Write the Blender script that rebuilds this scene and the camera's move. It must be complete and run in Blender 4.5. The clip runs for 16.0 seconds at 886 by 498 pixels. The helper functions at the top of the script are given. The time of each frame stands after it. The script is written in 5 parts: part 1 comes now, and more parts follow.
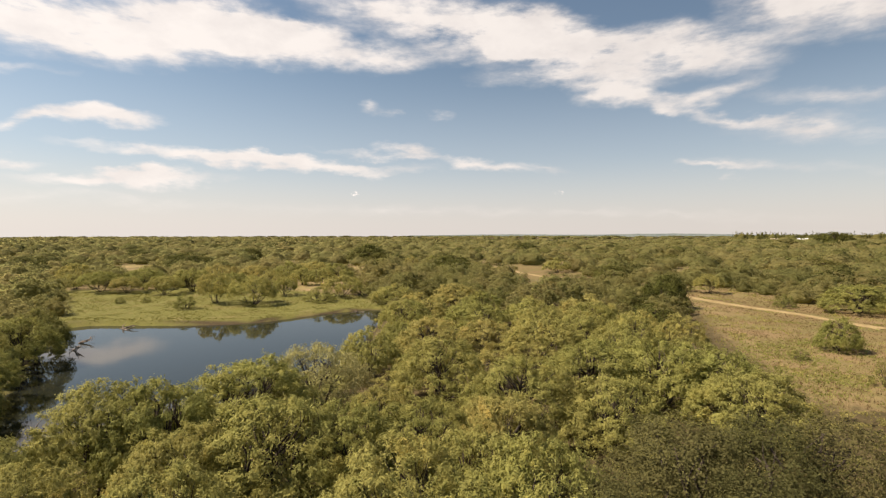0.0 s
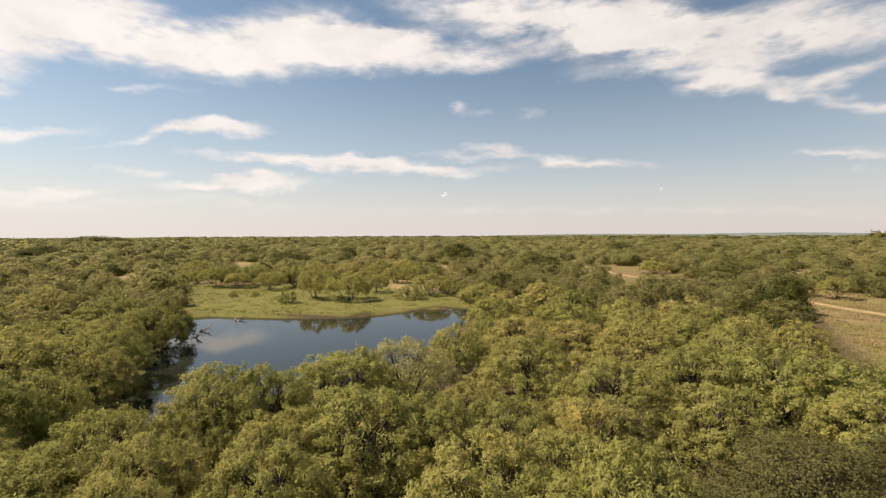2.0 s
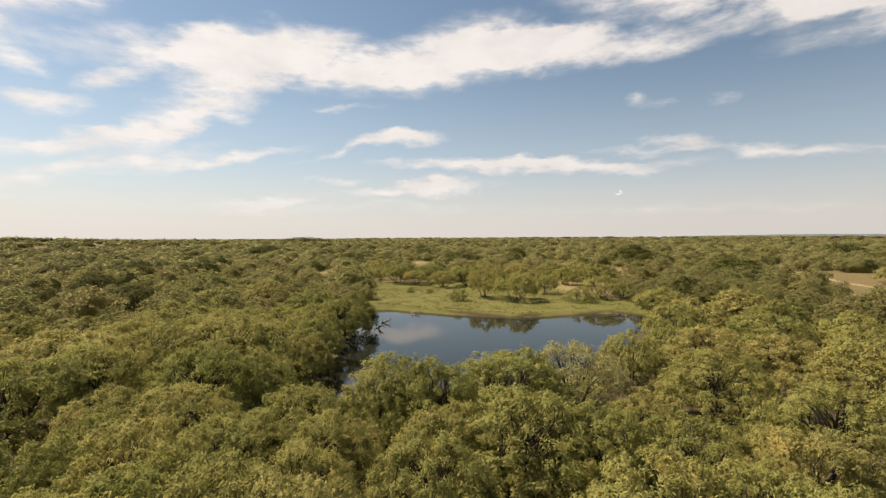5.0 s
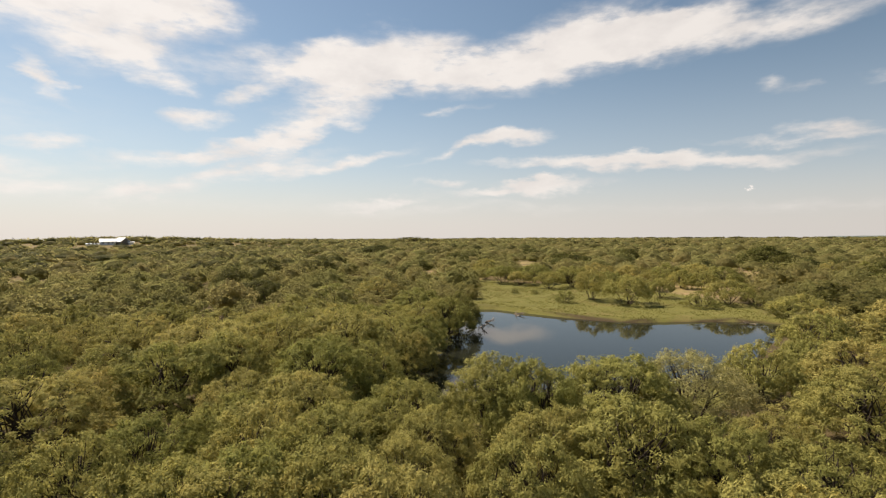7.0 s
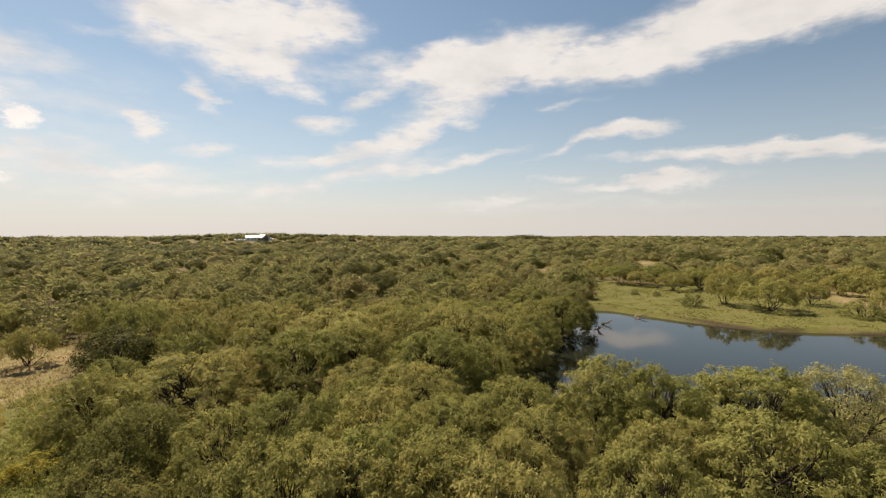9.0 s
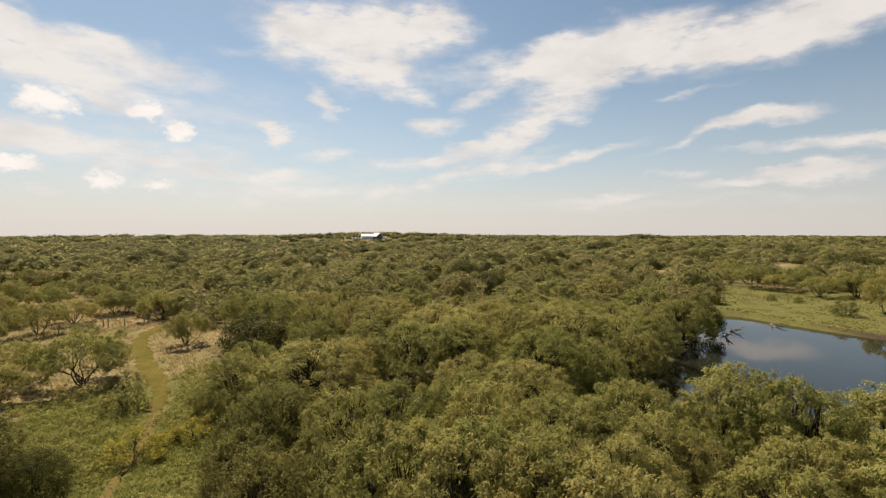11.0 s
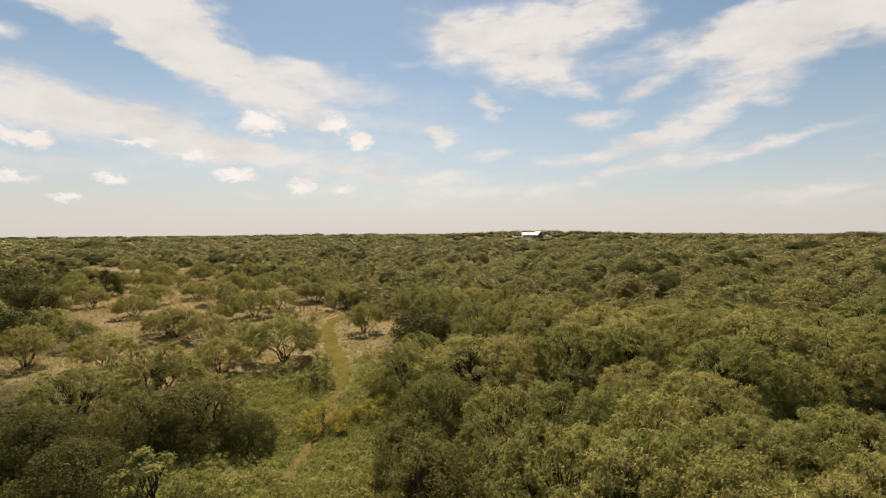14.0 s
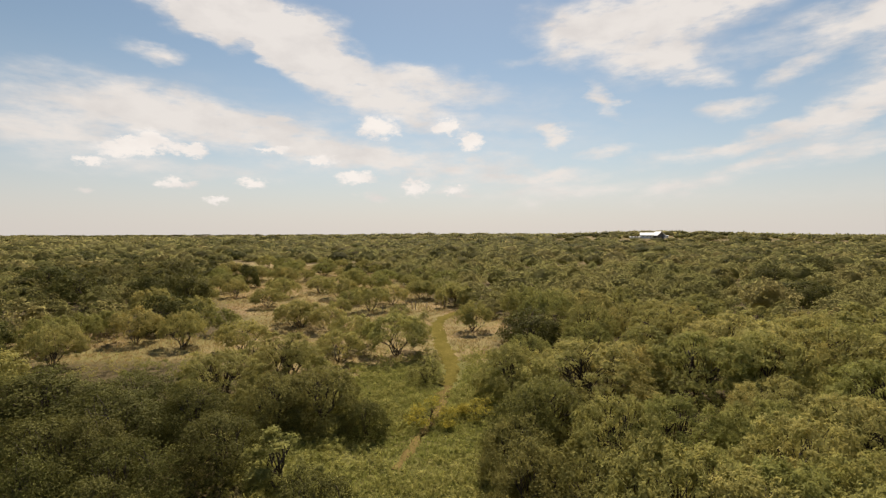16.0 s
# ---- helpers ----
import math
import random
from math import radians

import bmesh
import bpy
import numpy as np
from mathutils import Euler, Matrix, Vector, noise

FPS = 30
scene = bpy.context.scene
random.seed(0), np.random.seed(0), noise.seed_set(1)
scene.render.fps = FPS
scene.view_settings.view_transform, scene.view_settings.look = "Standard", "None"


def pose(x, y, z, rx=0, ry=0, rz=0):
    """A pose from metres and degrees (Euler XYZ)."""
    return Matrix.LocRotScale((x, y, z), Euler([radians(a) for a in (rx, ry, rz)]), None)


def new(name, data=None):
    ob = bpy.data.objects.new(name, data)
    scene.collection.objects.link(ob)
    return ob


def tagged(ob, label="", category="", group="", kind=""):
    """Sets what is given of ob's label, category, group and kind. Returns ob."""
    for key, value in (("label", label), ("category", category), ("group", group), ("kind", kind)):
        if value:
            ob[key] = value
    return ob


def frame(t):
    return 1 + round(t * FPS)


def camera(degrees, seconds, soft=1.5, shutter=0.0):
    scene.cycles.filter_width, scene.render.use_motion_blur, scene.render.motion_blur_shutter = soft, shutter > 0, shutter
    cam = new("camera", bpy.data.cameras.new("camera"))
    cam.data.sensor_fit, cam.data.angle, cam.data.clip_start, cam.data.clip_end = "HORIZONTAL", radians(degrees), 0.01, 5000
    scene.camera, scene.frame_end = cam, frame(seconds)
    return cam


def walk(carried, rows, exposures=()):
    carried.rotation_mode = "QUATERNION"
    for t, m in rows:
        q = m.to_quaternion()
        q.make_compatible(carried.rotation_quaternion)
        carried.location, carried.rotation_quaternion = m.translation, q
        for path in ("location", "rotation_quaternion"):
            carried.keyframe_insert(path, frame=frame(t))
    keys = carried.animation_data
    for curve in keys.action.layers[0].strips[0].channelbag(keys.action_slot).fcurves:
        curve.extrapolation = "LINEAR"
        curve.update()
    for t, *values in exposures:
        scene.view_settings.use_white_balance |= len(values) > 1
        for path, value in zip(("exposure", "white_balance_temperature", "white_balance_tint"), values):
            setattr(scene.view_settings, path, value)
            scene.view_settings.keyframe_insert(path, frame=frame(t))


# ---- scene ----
cam = camera(83.9, 16.0, 1.25)
PATH = [
    (0.0, pose(0.00, 0.00, 11.92, 88.22, 0.04, 0.00)),
    (0.5, pose(0.01, 0.00, 11.89, 88.23, 0.07, 2.34)),
    (1.0, pose(0.02, 0.01, 11.84, 88.21, 0.10, 4.80)),
    (1.5, pose(0.03, 0.04, 11.79, 88.23, 0.14, 7.54)),
    (2.0, pose(0.05, 0.09, 11.74, 88.22, 0.21, 10.24)),
    (2.5, pose(0.06, 0.18, 11.69, 88.23, 0.24, 14.04)),
    (3.0, pose(0.06, 0.29, 11.66, 88.29, 0.26, 17.05)),
    (3.5, pose(0.06, 0.40, 11.63, 88.43, 0.27, 20.38)),
    (4.0, pose(0.05, 0.49, 11.61, 88.43, 0.31, 23.57)),
    (6.5, pose(0.23, 0.61, 11.62, 88.50, 0.34, 38.83)),
    (7.0, pose(0.25, 0.61, 11.62, 88.50, 0.33, 41.95)),
    (7.5, pose(0.27, 0.60, 11.62, 88.49, 0.28, 45.55)),
    (8.0, pose(0.28, 0.60, 11.62, 88.42, 0.24, 48.67)),
    (8.5, pose(0.30, 0.59, 11.61, 88.38, 0.18, 51.96)),
    (9.0, pose(0.31, 0.58, 11.60, 88.27, 0.12, 54.98)),
    (11.5, pose(0.44, 0.31, 11.45, 88.18, 0.05, 70.25)),
    (12.0, pose(0.41, 0.31, 11.45, 88.16, 0.06, 73.09)),
    (12.5, pose(0.38, 0.31, 11.44, 88.16, 0.12, 76.64)),
    (13.0, pose(0.33, 0.31, 11.44, 88.16, 0.21, 79.89)),
    (13.5, pose(0.29, 0.32, 11.43, 88.12, 0.25, 83.01)),
    (14.0, pose(0.25, 0.34, 11.43, 88.07, 0.26, 85.91)),
    (14.5, pose(0.21, 0.36, 11.44, 88.08, 0.26, 89.21)),
    (15.0, pose(0.18, 0.37, 11.44, 88.10, 0.32, 92.47)),
    (15.5, pose(0.17, 0.38, 11.45, 88.10, 0.32, 95.82)),
    (16.0, pose(0.16, 0.39, 11.46, 88.05, 0.02, 98.60)),
]
walk(cam, PATH, ((0.0, 0.91, 7050, 13), (4.0, 0.83, 6950, 12), (9, 0.69, 6950, 11), (16.0, 0.56, 6950, 11)))
SKY_STRENGTH, SUN_STRENGTH = 0.050, 5.0
CLOUD, HAZE = (9.25, 9.0, 8.9), (7.6, 7.35, 7.3)

# ---- world: sky with drifting cirrus and a high sun ----
SUN_HEADING, SUN_ELEVATION = 95.0, 50.0

world = bpy.data.worlds.new("sky")
scene.world = world
world.use_nodes = True
WN, WL = world.node_tree.nodes, world.node_tree.links
WN.clear()


def wmath(op, a, b=None, c=None, clamp=False):
    n = WN.new("ShaderNodeMath")
    n.operation, n.use_clamp = op, clamp
    for i, v in enumerate((a, b, c)):
        if v is None:
            continue
        if isinstance(v, (int, float)):
            n.inputs[i].default_value = v
        else:
            WL.new(v, n.inputs[i])
    return n.outputs[0]


sky = WN.new("ShaderNodeTexSky")
sky.sky_type, sky.sun_disc = "NISHITA", False
sky.sun_elevation, sky.sun_rotation = radians(SUN_ELEVATION), radians(-SUN_HEADING)
sky.altitude, sky.air_density, sky.dust_density, sky.ozone_density = 300, 1.15, 0.35, 0.15

coords = WN.new("ShaderNodeTexCoord")
split = WN.new("ShaderNodeSeparateXYZ")
WL.new(coords.outputs["Generated"], split.inputs[0])
sx, sy, sz = split.outputs
heading = wmath("MULTIPLY", wmath("ARCTAN2", wmath("MULTIPLY", sx, -1.0), sy), 57.29578)
height = wmath("MULTIPLY", wmath("ARCSINE", sz), 57.29578)
flat = WN.new("ShaderNodeCombineXYZ")
WL.new(heading, flat.inputs[0])
WL.new(height, flat.inputs[1])


def sky_noise(sx_, sy_, detail, rough, shift=0.0):
    m = WN.new("ShaderNodeMapping")
    m.inputs["Scale"].default_value = (sx_, sy_, 1.0)
    m.inputs["Location"].default_value = (shift, shift * 0.7, shift)
    WL.new(flat.outputs[0], m.inputs["Vector"])
    n = WN.new("ShaderNodeTexNoise")
    n.inputs["Scale"].default_value, n.inputs["Detail"].default_value, n.inputs["Roughness"].default_value = 1.0, detail, rough
    WL.new(m.outputs[0], n.inputs["Vector"])
    return n


warp = sky_noise(0.15, 0.34, 5.0, 0.55, 3.1)
centred = WN.new("ShaderNodeVectorMath")
centred.operation = "SUBTRACT"
WL.new(warp.outputs["Color"], centred.inputs[0])
centred.inputs[1].default_value = (0.5, 0.5, 0.5)
bent = WN.new("ShaderNodeVectorMath")
bent.operation = "MULTIPLY_ADD"
WL.new(centred.outputs[0], bent.inputs[0])
bent.inputs[1].default_value = (10.0, 4.2, 0.0)
WL.new(flat.outputs[0], bent.inputs[2])

# small fair-weather puffs keep their shape better
ragged = sky_noise(0.75, 1.2, 6.0, 0.62, 9.4)
ragged_mid = WN.new("ShaderNodeVectorMath")
ragged_mid.operation = "SUBTRACT"
WL.new(ragged.outputs["Color"], ragged_mid.inputs[0])
ragged_mid.inputs[1].default_value = (0.5, 0.5, 0.5)
puffed = WN.new("ShaderNodeVectorMath")
puffed.operation = "MULTIPLY_ADD"
WL.new(ragged_mid.outputs[0], puffed.inputs[0])
puffed.inputs[1].default_value = (4.0, 2.4, 0.0)
WL.new(flat.outputs[0], puffed.inputs[2])

cloud_sum = None
puff_sum = None


def puff(az, el, length, thick):
    """One small cumulus."""
    global puff_sum
    m = WN.new("ShaderNodeMapping")
    m.vector_type = "TEXTURE"
    m.inputs["Location"].default_value = (az, el, 0)
    m.inputs["Scale"].default_value = (length, thick, 1)
    WL.new(puffed.outputs[0], m.inputs["Vector"])
    g = WN.new("ShaderNodeTexGradient")
    g.gradient_type = "SPHERICAL"
    WL.new(m.outputs[0], g.inputs[0])
    puff_sum = wmath("ADD", g.outputs["Fac"], 0.0 if puff_sum is None else puff_sum)


def cloud(az, el, length, thick, slant=0.0, weight=1.0):
    """One soft streak of cloud: heading and height in degrees, half sizes in degrees."""
    global cloud_sum
    m = WN.new("ShaderNodeMapping")
    m.vector_type = "TEXTURE"
    m.inputs["Location"].default_value = (az, el, 0)
    m.inputs["Rotation"].default_value = (0, 0, radians(slant))
    m.inputs["Scale"].default_value = (length, thick, 1)
    WL.new(bent.outputs[0], m.inputs["Vector"])
    g = WN.new("ShaderNodeTexGradient")
    g.gradient_type = "SPHERICAL"
    WL.new(m.outputs[0], g.inputs[0])
    cloud_sum = wmath("MULTIPLY_ADD", g.outputs["Fac"], weight, 0.0 if cloud_sum is None else cloud_sum)


cloud(-38.5, 19.6, 8.0, 3.2, 12, 1.9)
cloud(-33.5, 21.8, 7.0, 2.6, 8, 1.6)
cloud(-38.0, 12.2, 7.0, 1.3, 6, 1.2)
cloud(71.5, 22.4, 10.5, 4.2, 2, 1.9)
cloud(84.5, 21.6, 6.5, 3.6, 12, 1.5)
cloud(122.5, 23.6, 9.5, 3.6, 12, 2.6)
cloud(113.0, 20.8, 8.0, 3.0, 24, 2.0)
puff(129.0, 9.0, 3.4, 1.5)
puff(125.4, 8.4, 2.4, 1.1)
puff(119.6, 5.4, 2.2, 0.9)
puff(97.3, 4.9, 2.2, 0.9)
puff(112.6, 8.0, 2.6, 1.0)
cloud(16.2, 21.0, 7.9, 1.8, -6, 1.32)
cloud(7.2, 19.3, 10.8, 1.8, -1, 1.48)
cloud(0.6, 22.6, 21.1, 3.3, 9, 1.98)
cloud(-10.8, 21.5, 14.2, 3.1, 15, 1.98)
cloud(-16.8, 16.9, 10.3, 2.8, 22, 1.65)
cloud(-21.7, 14.4, 6.1, 1.9, 23, 1.32)
cloud(-28.2, 13.5, 5.6, 1.6, -10, 1.48)
cloud(-25.7, 18.3, 12.4, 3.5, 6, 2.15)
cloud(-9.7, 17.3, 7.8, 1.7, 6, 1.15)
cloud(19.6, 7.7, 21.2, 1.1, 1, 2.7)
cloud(32.6, 5.4, 10.7, 0.95, -4, 2.4)
cloud(42.1, 6.0, 4.3, 0.5, -3, 0.99)
cloud(4.4, 9.7, 3.6, 1.2, 7, 1.98)
cloud(7.2, 9.0, 9.5, 0.5, 3, 1.15)
cloud(-4.3, 8.0, 8.3, 0.9, 5, 1.32)
cloud(-11.1, 7.8, 3.8, 0.5, 10, 0.82)
cloud(7.7, 14.1, 2.6, 0.9, 7, 1.1)
cloud(1.0, 13.6, 2.5, 0.6, 3, 0.66)
cloud(-28.7, 6.9, 4.9, 0.5, 7, 1.32)
cloud(-30.8, 5.6, 1.3, 0.5, 5, 0.99)
puff(10.0, 4.6, 0.5, 0.2)
puff(-13.3, 4.6, 0.6, 0.3)
cloud(2.6, 2.7, 36.6, 1.1, 1, 0.58)
cloud(-25.0, 1.7, 19.7, 0.8, 2, 0.49)
cloud(39.8, 3.2, 22.5, 1.1, -1, 0.58)
cloud(-30.5, 11.1, 8.9, 0.8, 13, 0.99)
cloud(-37.2, 9.6, 9.3, 1.6, 3, 1.15)
cloud(-34.3, 6.5, 10.1, 1.0, 7, 1.15)
cloud(78.7, 20.1, 9.3, 5.2, 11, 1.81)
cloud(73.4, 17.6, 9.3, 2.3, 3, 1.32)
cloud(69.4, 22.6, 8.6, 2.5, -6, 0.99)
cloud(80.3, 14.1, 4.3, 1.0, 38, 1.32)
cloud(71.4, 15.4, 4.5, 1.3, 3, 1.48)
cloud(57.2, 18.2, 10.8, 3.2, -5, 2.15)
cloud(47.0, 19.4, 12.2, 4.1, -5, 2.31)
cloud(37.9, 17.8, 12.3, 3.3, -0, 2.15)
cloud(27.3, 20.1, 12.3, 4.3, -5, 2.31)
cloud(20.6, 20.3, 11.6, 2.8, 1, 1.98)
cloud(54.8, 14.4, 10.8, 3.4, -27, 1.98)
cloud(61.0, 10.3, 12.2, 1.8, -17, 1.98)
cloud(66.0, 6.4, 15.2, 1.2, -16, 1.65)
cloud(54.1, 8.3, 12.4, 1.1, -12, 1.81)
cloud(63.5, 14.8, 4.2, 1.4, -16, 1.48)
cloud(68.4, 12.1, 3.1, 1.3, -3, 1.48)
cloud(71.8, 7.7, 8.4, 1.2, -7, 1.32)
cloud(34.5, 10.8, 5.9, 1.3, -7, 2.15)
cloud(41.1, 9.4, 6.3, 0.6, -12, 1.32)
cloud(47.6, 4.3, 8.0, 0.7, -7, 0.99)
cloud(41.1, 13.9, 4.2, 0.6, -1, 0.82)
cloud(85.2, 10.5, 2.3, 1.4, 5, 1.48)
cloud(86.5, 12.2, 2.0, 0.6, -8, 0.99)
cloud(79.7, 8.5, 4.0, 1.0, -4, 1.32)
cloud(82.5, 4.6, 17.8, 1.2, -3, 0.66)
cloud(87.0, 6.2, 7.8, 1.0, -4, 1.15)
cloud(69.6, 3.5, 32.7, 1.4, -1, 0.49)
cloud(89.7, 18.8, 4.2, 0.9, -13, 0.66)
cloud(121.9, 21.7, 8.6, 2.9, 16, 3.13)
cloud(116.2, 20.3, 6.7, 3.3, 29, 3.13)
cloud(112.7, 18.4, 10.2, 3.7, 30, 2.15)
cloud(105.2, 15.6, 11.3, 3.5, 15, 1.81)
cloud(98.1, 16.5, 9.4, 1.9, 10, 1.15)
cloud(127.1, 21.6, 6.9, 1.9, 10, 1.65)
puff(105.9, 11.9, 4.0, 2.0)
puff(98.4, 12.2, 2.8, 1.6)
puff(95.4, 10.4, 2.4, 1.6)
puff(102.0, 5.2, 2.4, 1.5)
puff(108.5, 6.2, 3.8, 1.1)
cloud(106.6, 4.0, 2.2, 0.6, -0, 1.98)
puff(131.5, 8.0, 3.6, 1.4)
puff(134.2, 6.7, 2.2, 0.7)
puff(117.9, 8.9, 2.6, 0.7)
cloud(117.0, 11.8, 2.6, 0.6, -3, 1.32)
puff(127.0, 5.0, 2.3, 0.9)
puff(123.3, 3.4, 2.2, 0.6)
cloud(124.9, 4.6, 1.3, 0.6, -2, 1.81)
cloud(134.5, 4.6, 1.3, 0.4, -3, 1.81)
cloud(97.0, 4.7, 2.9, 0.6, 0, 1.48)
cloud(132.1, 12.3, 15.0, 3.2, 2, 1.48)
cloud(136.4, 9.0, 9.9, 2.5, 6, 1.32)
cloud(118.2, 10.2, 17.2, 3.1, 9, 1.48)
cloud(102.7, 7.9, 18.8, 2.0, 5, 1.48)
cloud(127.4, 6.5, 22.3, 1.5, 1, 0.74)
cloud(90.8, 5.2, 21.4, 1.6, 1, 0.66)
cloud(128.6, 17.5, 3.7, 1.1, 1, 1.32)
cloud(127.3, 10.4, 23.3, 7.4, 2, 0.49)
cloud(100.1, 10.4, 30.1, 8.4, 4, 0.41)
cloud(90.9, 11.7, 27.5, 6.5, -3, 0.36)
cloud(86.0, 11.3, 2.8, 1.6, 31, 1.15)

# thin veil that goes on round the whole sky
veil = sky_noise(0.03, 0.09, 7.0, 0.6, 8.3)
veil_amount = wmath("MULTIPLY", wmath("SUBTRACT", veil.outputs["Fac"], 0.53, clamp=True), 1.6)
behind = wmath("GREATER_THAN", wmath("ABSOLUTE", wmath("SUBTRACT", heading, 52.0)), 100.0)
overhead = wmath("GREATER_THAN", height, 30.0)
elsewhere = wmath("MAXIMUM", behind, overhead)
cloud_sum = wmath("ADD", cloud_sum, wmath("MULTIPLY", veil_amount, wmath("MULTIPLY_ADD", elsewhere, 1.6, 0.35)))
fine = sky_noise(0.35, 0.95, 7.0, 0.58, 1.7)
broad = sky_noise(0.09, 0.42, 6.0, 0.6, 5.2)
grain = wmath("MULTIPLY_ADD", fine.outputs["Fac"], 1.9, wmath("MULTIPLY_ADD", broad.outputs["Fac"], 2.0, -0.95))
density = wmath("MULTIPLY", cloud_sum, grain)
ramp = WN.new("ShaderNodeMapRange")
ramp.interpolation_type = "SMOOTHSTEP"
ramp.inputs["From Min"].default_value, ramp.inputs["From Max"].default_value = 0.0, 1.9
ramp.inputs["To Max"].default_value = 0.95
WL.new(density, ramp.inputs["Value"])
crisp = WN.new("ShaderNodeMapRange")
crisp.interpolation_type = "SMOOTHSTEP"
crisp.inputs["From Min"].default_value, crisp.inputs["From Max"].default_value = 0.08, 0.72
WL.new(wmath("MULTIPLY", puff_sum, wmath("MULTIPLY_ADD", fine.outputs["Fac"], 1.2, 0.4)), crisp.inputs["Value"])
cover_amount = wmath("MAXIMUM", ramp.outputs[0], crisp.outputs[0])
# sunlit cloud white, with greyer thick parts
thick = WN.new("ShaderNodeMapRange")
thick.inputs["From Min"].default_value, thick.inputs["From Max"].default_value = 0.42, 0.68
WL.new(sky_noise(0.2, 0.4, 5.0, 0.55, 12.6).outputs["Fac"], thick.inputs["Value"])
tint = WN.new("ShaderNodeMix")
tint.data_type = "RGBA"
tint.inputs["A"].default_value = (CLOUD[0], CLOUD[1], CLOUD[2], 1)
tint.inputs["B"].default_value = (CLOUD[0] * 0.88, CLOUD[1] * 0.88, CLOUD[2] * 0.89, 1)
WL.new(thick.outputs[0], tint.inputs["Factor"])
# pale haze low over the horizon
haze = WN.new("ShaderNodeMapRange")
haze.interpolation_type = "SMOOTHSTEP"
haze.inputs["From Min"].default_value, haze.inputs["From Max"].default_value = 9.0, -1.5
haze.inputs["To Max"].default_value = 0.85
WL.new(height, haze.inputs["Value"])
hazed = WN.new("ShaderNodeMix")
hazed.data_type = "RGBA"
WL.new(haze.outputs[0], hazed.inputs["Factor"])
dusted = WN.new("ShaderNodeMix")
dusted.data_type, dusted.blend_type = "RGBA", "MULTIPLY"
dusted.inputs["Factor"].default_value = 1.0
clear_of_ground = WN.new("ShaderNodeCombineXYZ")
WL.new(sx, clear_of_ground.inputs[0])
WL.new(sy, clear_of_ground.inputs[1])
WL.new(wmath("MAXIMUM", sz, 0.004), clear_of_ground.inputs[2])
WL.new(clear_of_ground.outputs[0], sky.inputs["Vector"])
WL.new(sky.outputs[0], dusted.inputs["A"])
dusted.inputs["B"].default_value = (0.968, 1.0, 0.985, 1)
# a wide pale blue haze above the low one
wide = WN.new("ShaderNodeMapRange")
wide.interpolation_type = "SMOOTHSTEP"
wide.inputs["From Min"].default_value, wide.inputs["From Max"].default_value = 20.0, 2.0
wide.inputs["To Max"].default_value = 0.45
WL.new(height, wide.inputs["Value"])
softened = WN.new("ShaderNodeMix")
softened.data_type = "RGBA"
WL.new(wide.outputs[0], softened.inputs["Factor"])
WL.new(dusted.outputs["Result"], softened.inputs["A"])
softened.inputs["B"].default_value = (HAZE[0] * 0.82, HAZE[1] * 0.93, HAZE[2] * 1.17, 1)
WL.new(softened.outputs["Result"], hazed.inputs["A"])
hazed.inputs["B"].default_value = (HAZE[0], HAZE[1], HAZE[2], 1)
covered = WN.new("ShaderNodeMix")
covered.data_type = "RGBA"
WL.new(cover_amount, covered.inputs["Factor"])
WL.new(hazed.outputs["Result"], covered.inputs["A"])
# the sky is brighter round the sun
sunward = WN.new("ShaderNodeVectorMath")
sunward.operation = "DOT_PRODUCT"
WL.new(coords.outputs["Generated"], sunward.inputs[0])
sunward.inputs[1].default_value = (-math.sin(radians(SUN_HEADING)) * math.cos(radians(SUN_ELEVATION)), math.cos(radians(SUN_HEADING)) * math.cos(radians(SUN_ELEVATION)), math.sin(radians(SUN_ELEVATION)))
glow = WN.new("ShaderNodeMapRange")
glow.interpolation_type = "SMOOTHSTEP"
glow.inputs["From Min"].default_value, glow.inputs["From Max"].default_value = -0.5, 1.0
glow.inputs["To Min"].default_value, glow.inputs["To Max"].default_value = 0.97, 1.2
WL.new(sunward.outputs["Value"], glow.inputs["Value"])
shining = WN.new("ShaderNodeVectorMath")
shining.operation = "SCALE"
WL.new(tint.outputs["Result"], shining.inputs[0])
WL.new(wmath("MULTIPLY_ADD", crisp.outputs[0], 0.13, 1.0), shining.inputs["Scale"])
WL.new(shining.outputs[0], covered.inputs["B"])
background = WN.new("ShaderNodeBackground")
WL.new(wmath("MULTIPLY", glow.outputs[0], SKY_STRENGTH), background.inputs["Strength"])
WL.new(covered.outputs["Result"], background.inputs["Color"])
WL.new(background.outputs[0], WN.new("ShaderNodeOutputWorld").inputs["Surface"])

sun = new("sun", bpy.data.lights.new("sun", "SUN"))
sun.data.energy, sun.data.angle, sun.data.color = SUN_STRENGTH, radians(0.6), (1.0, 0.93, 0.82)
sun.matrix_world = pose(0, 0, 60, 90 - SUN_ELEVATION, 0, SUN_HEADING + 180)

# ---- materials ----
def material(name):
    m = bpy.data.materials.new(name)
    m.use_nodes = True
    nodes, links = m.node_tree.nodes, m.node_tree.links
    return m, nodes, links, nodes["Principled BSDF"]


def noise_node(nodes, links, scale, detail=4.0, rough=0.55, vector=None):
    n = nodes.new("ShaderNodeTexNoise")
    n.inputs["Scale"].default_value, n.inputs["Detail"].default_value, n.inputs["Roughness"].default_value = scale, detail, rough
    if vector is not None:
        links.new(vector, n.inputs["Vector"])
    return n


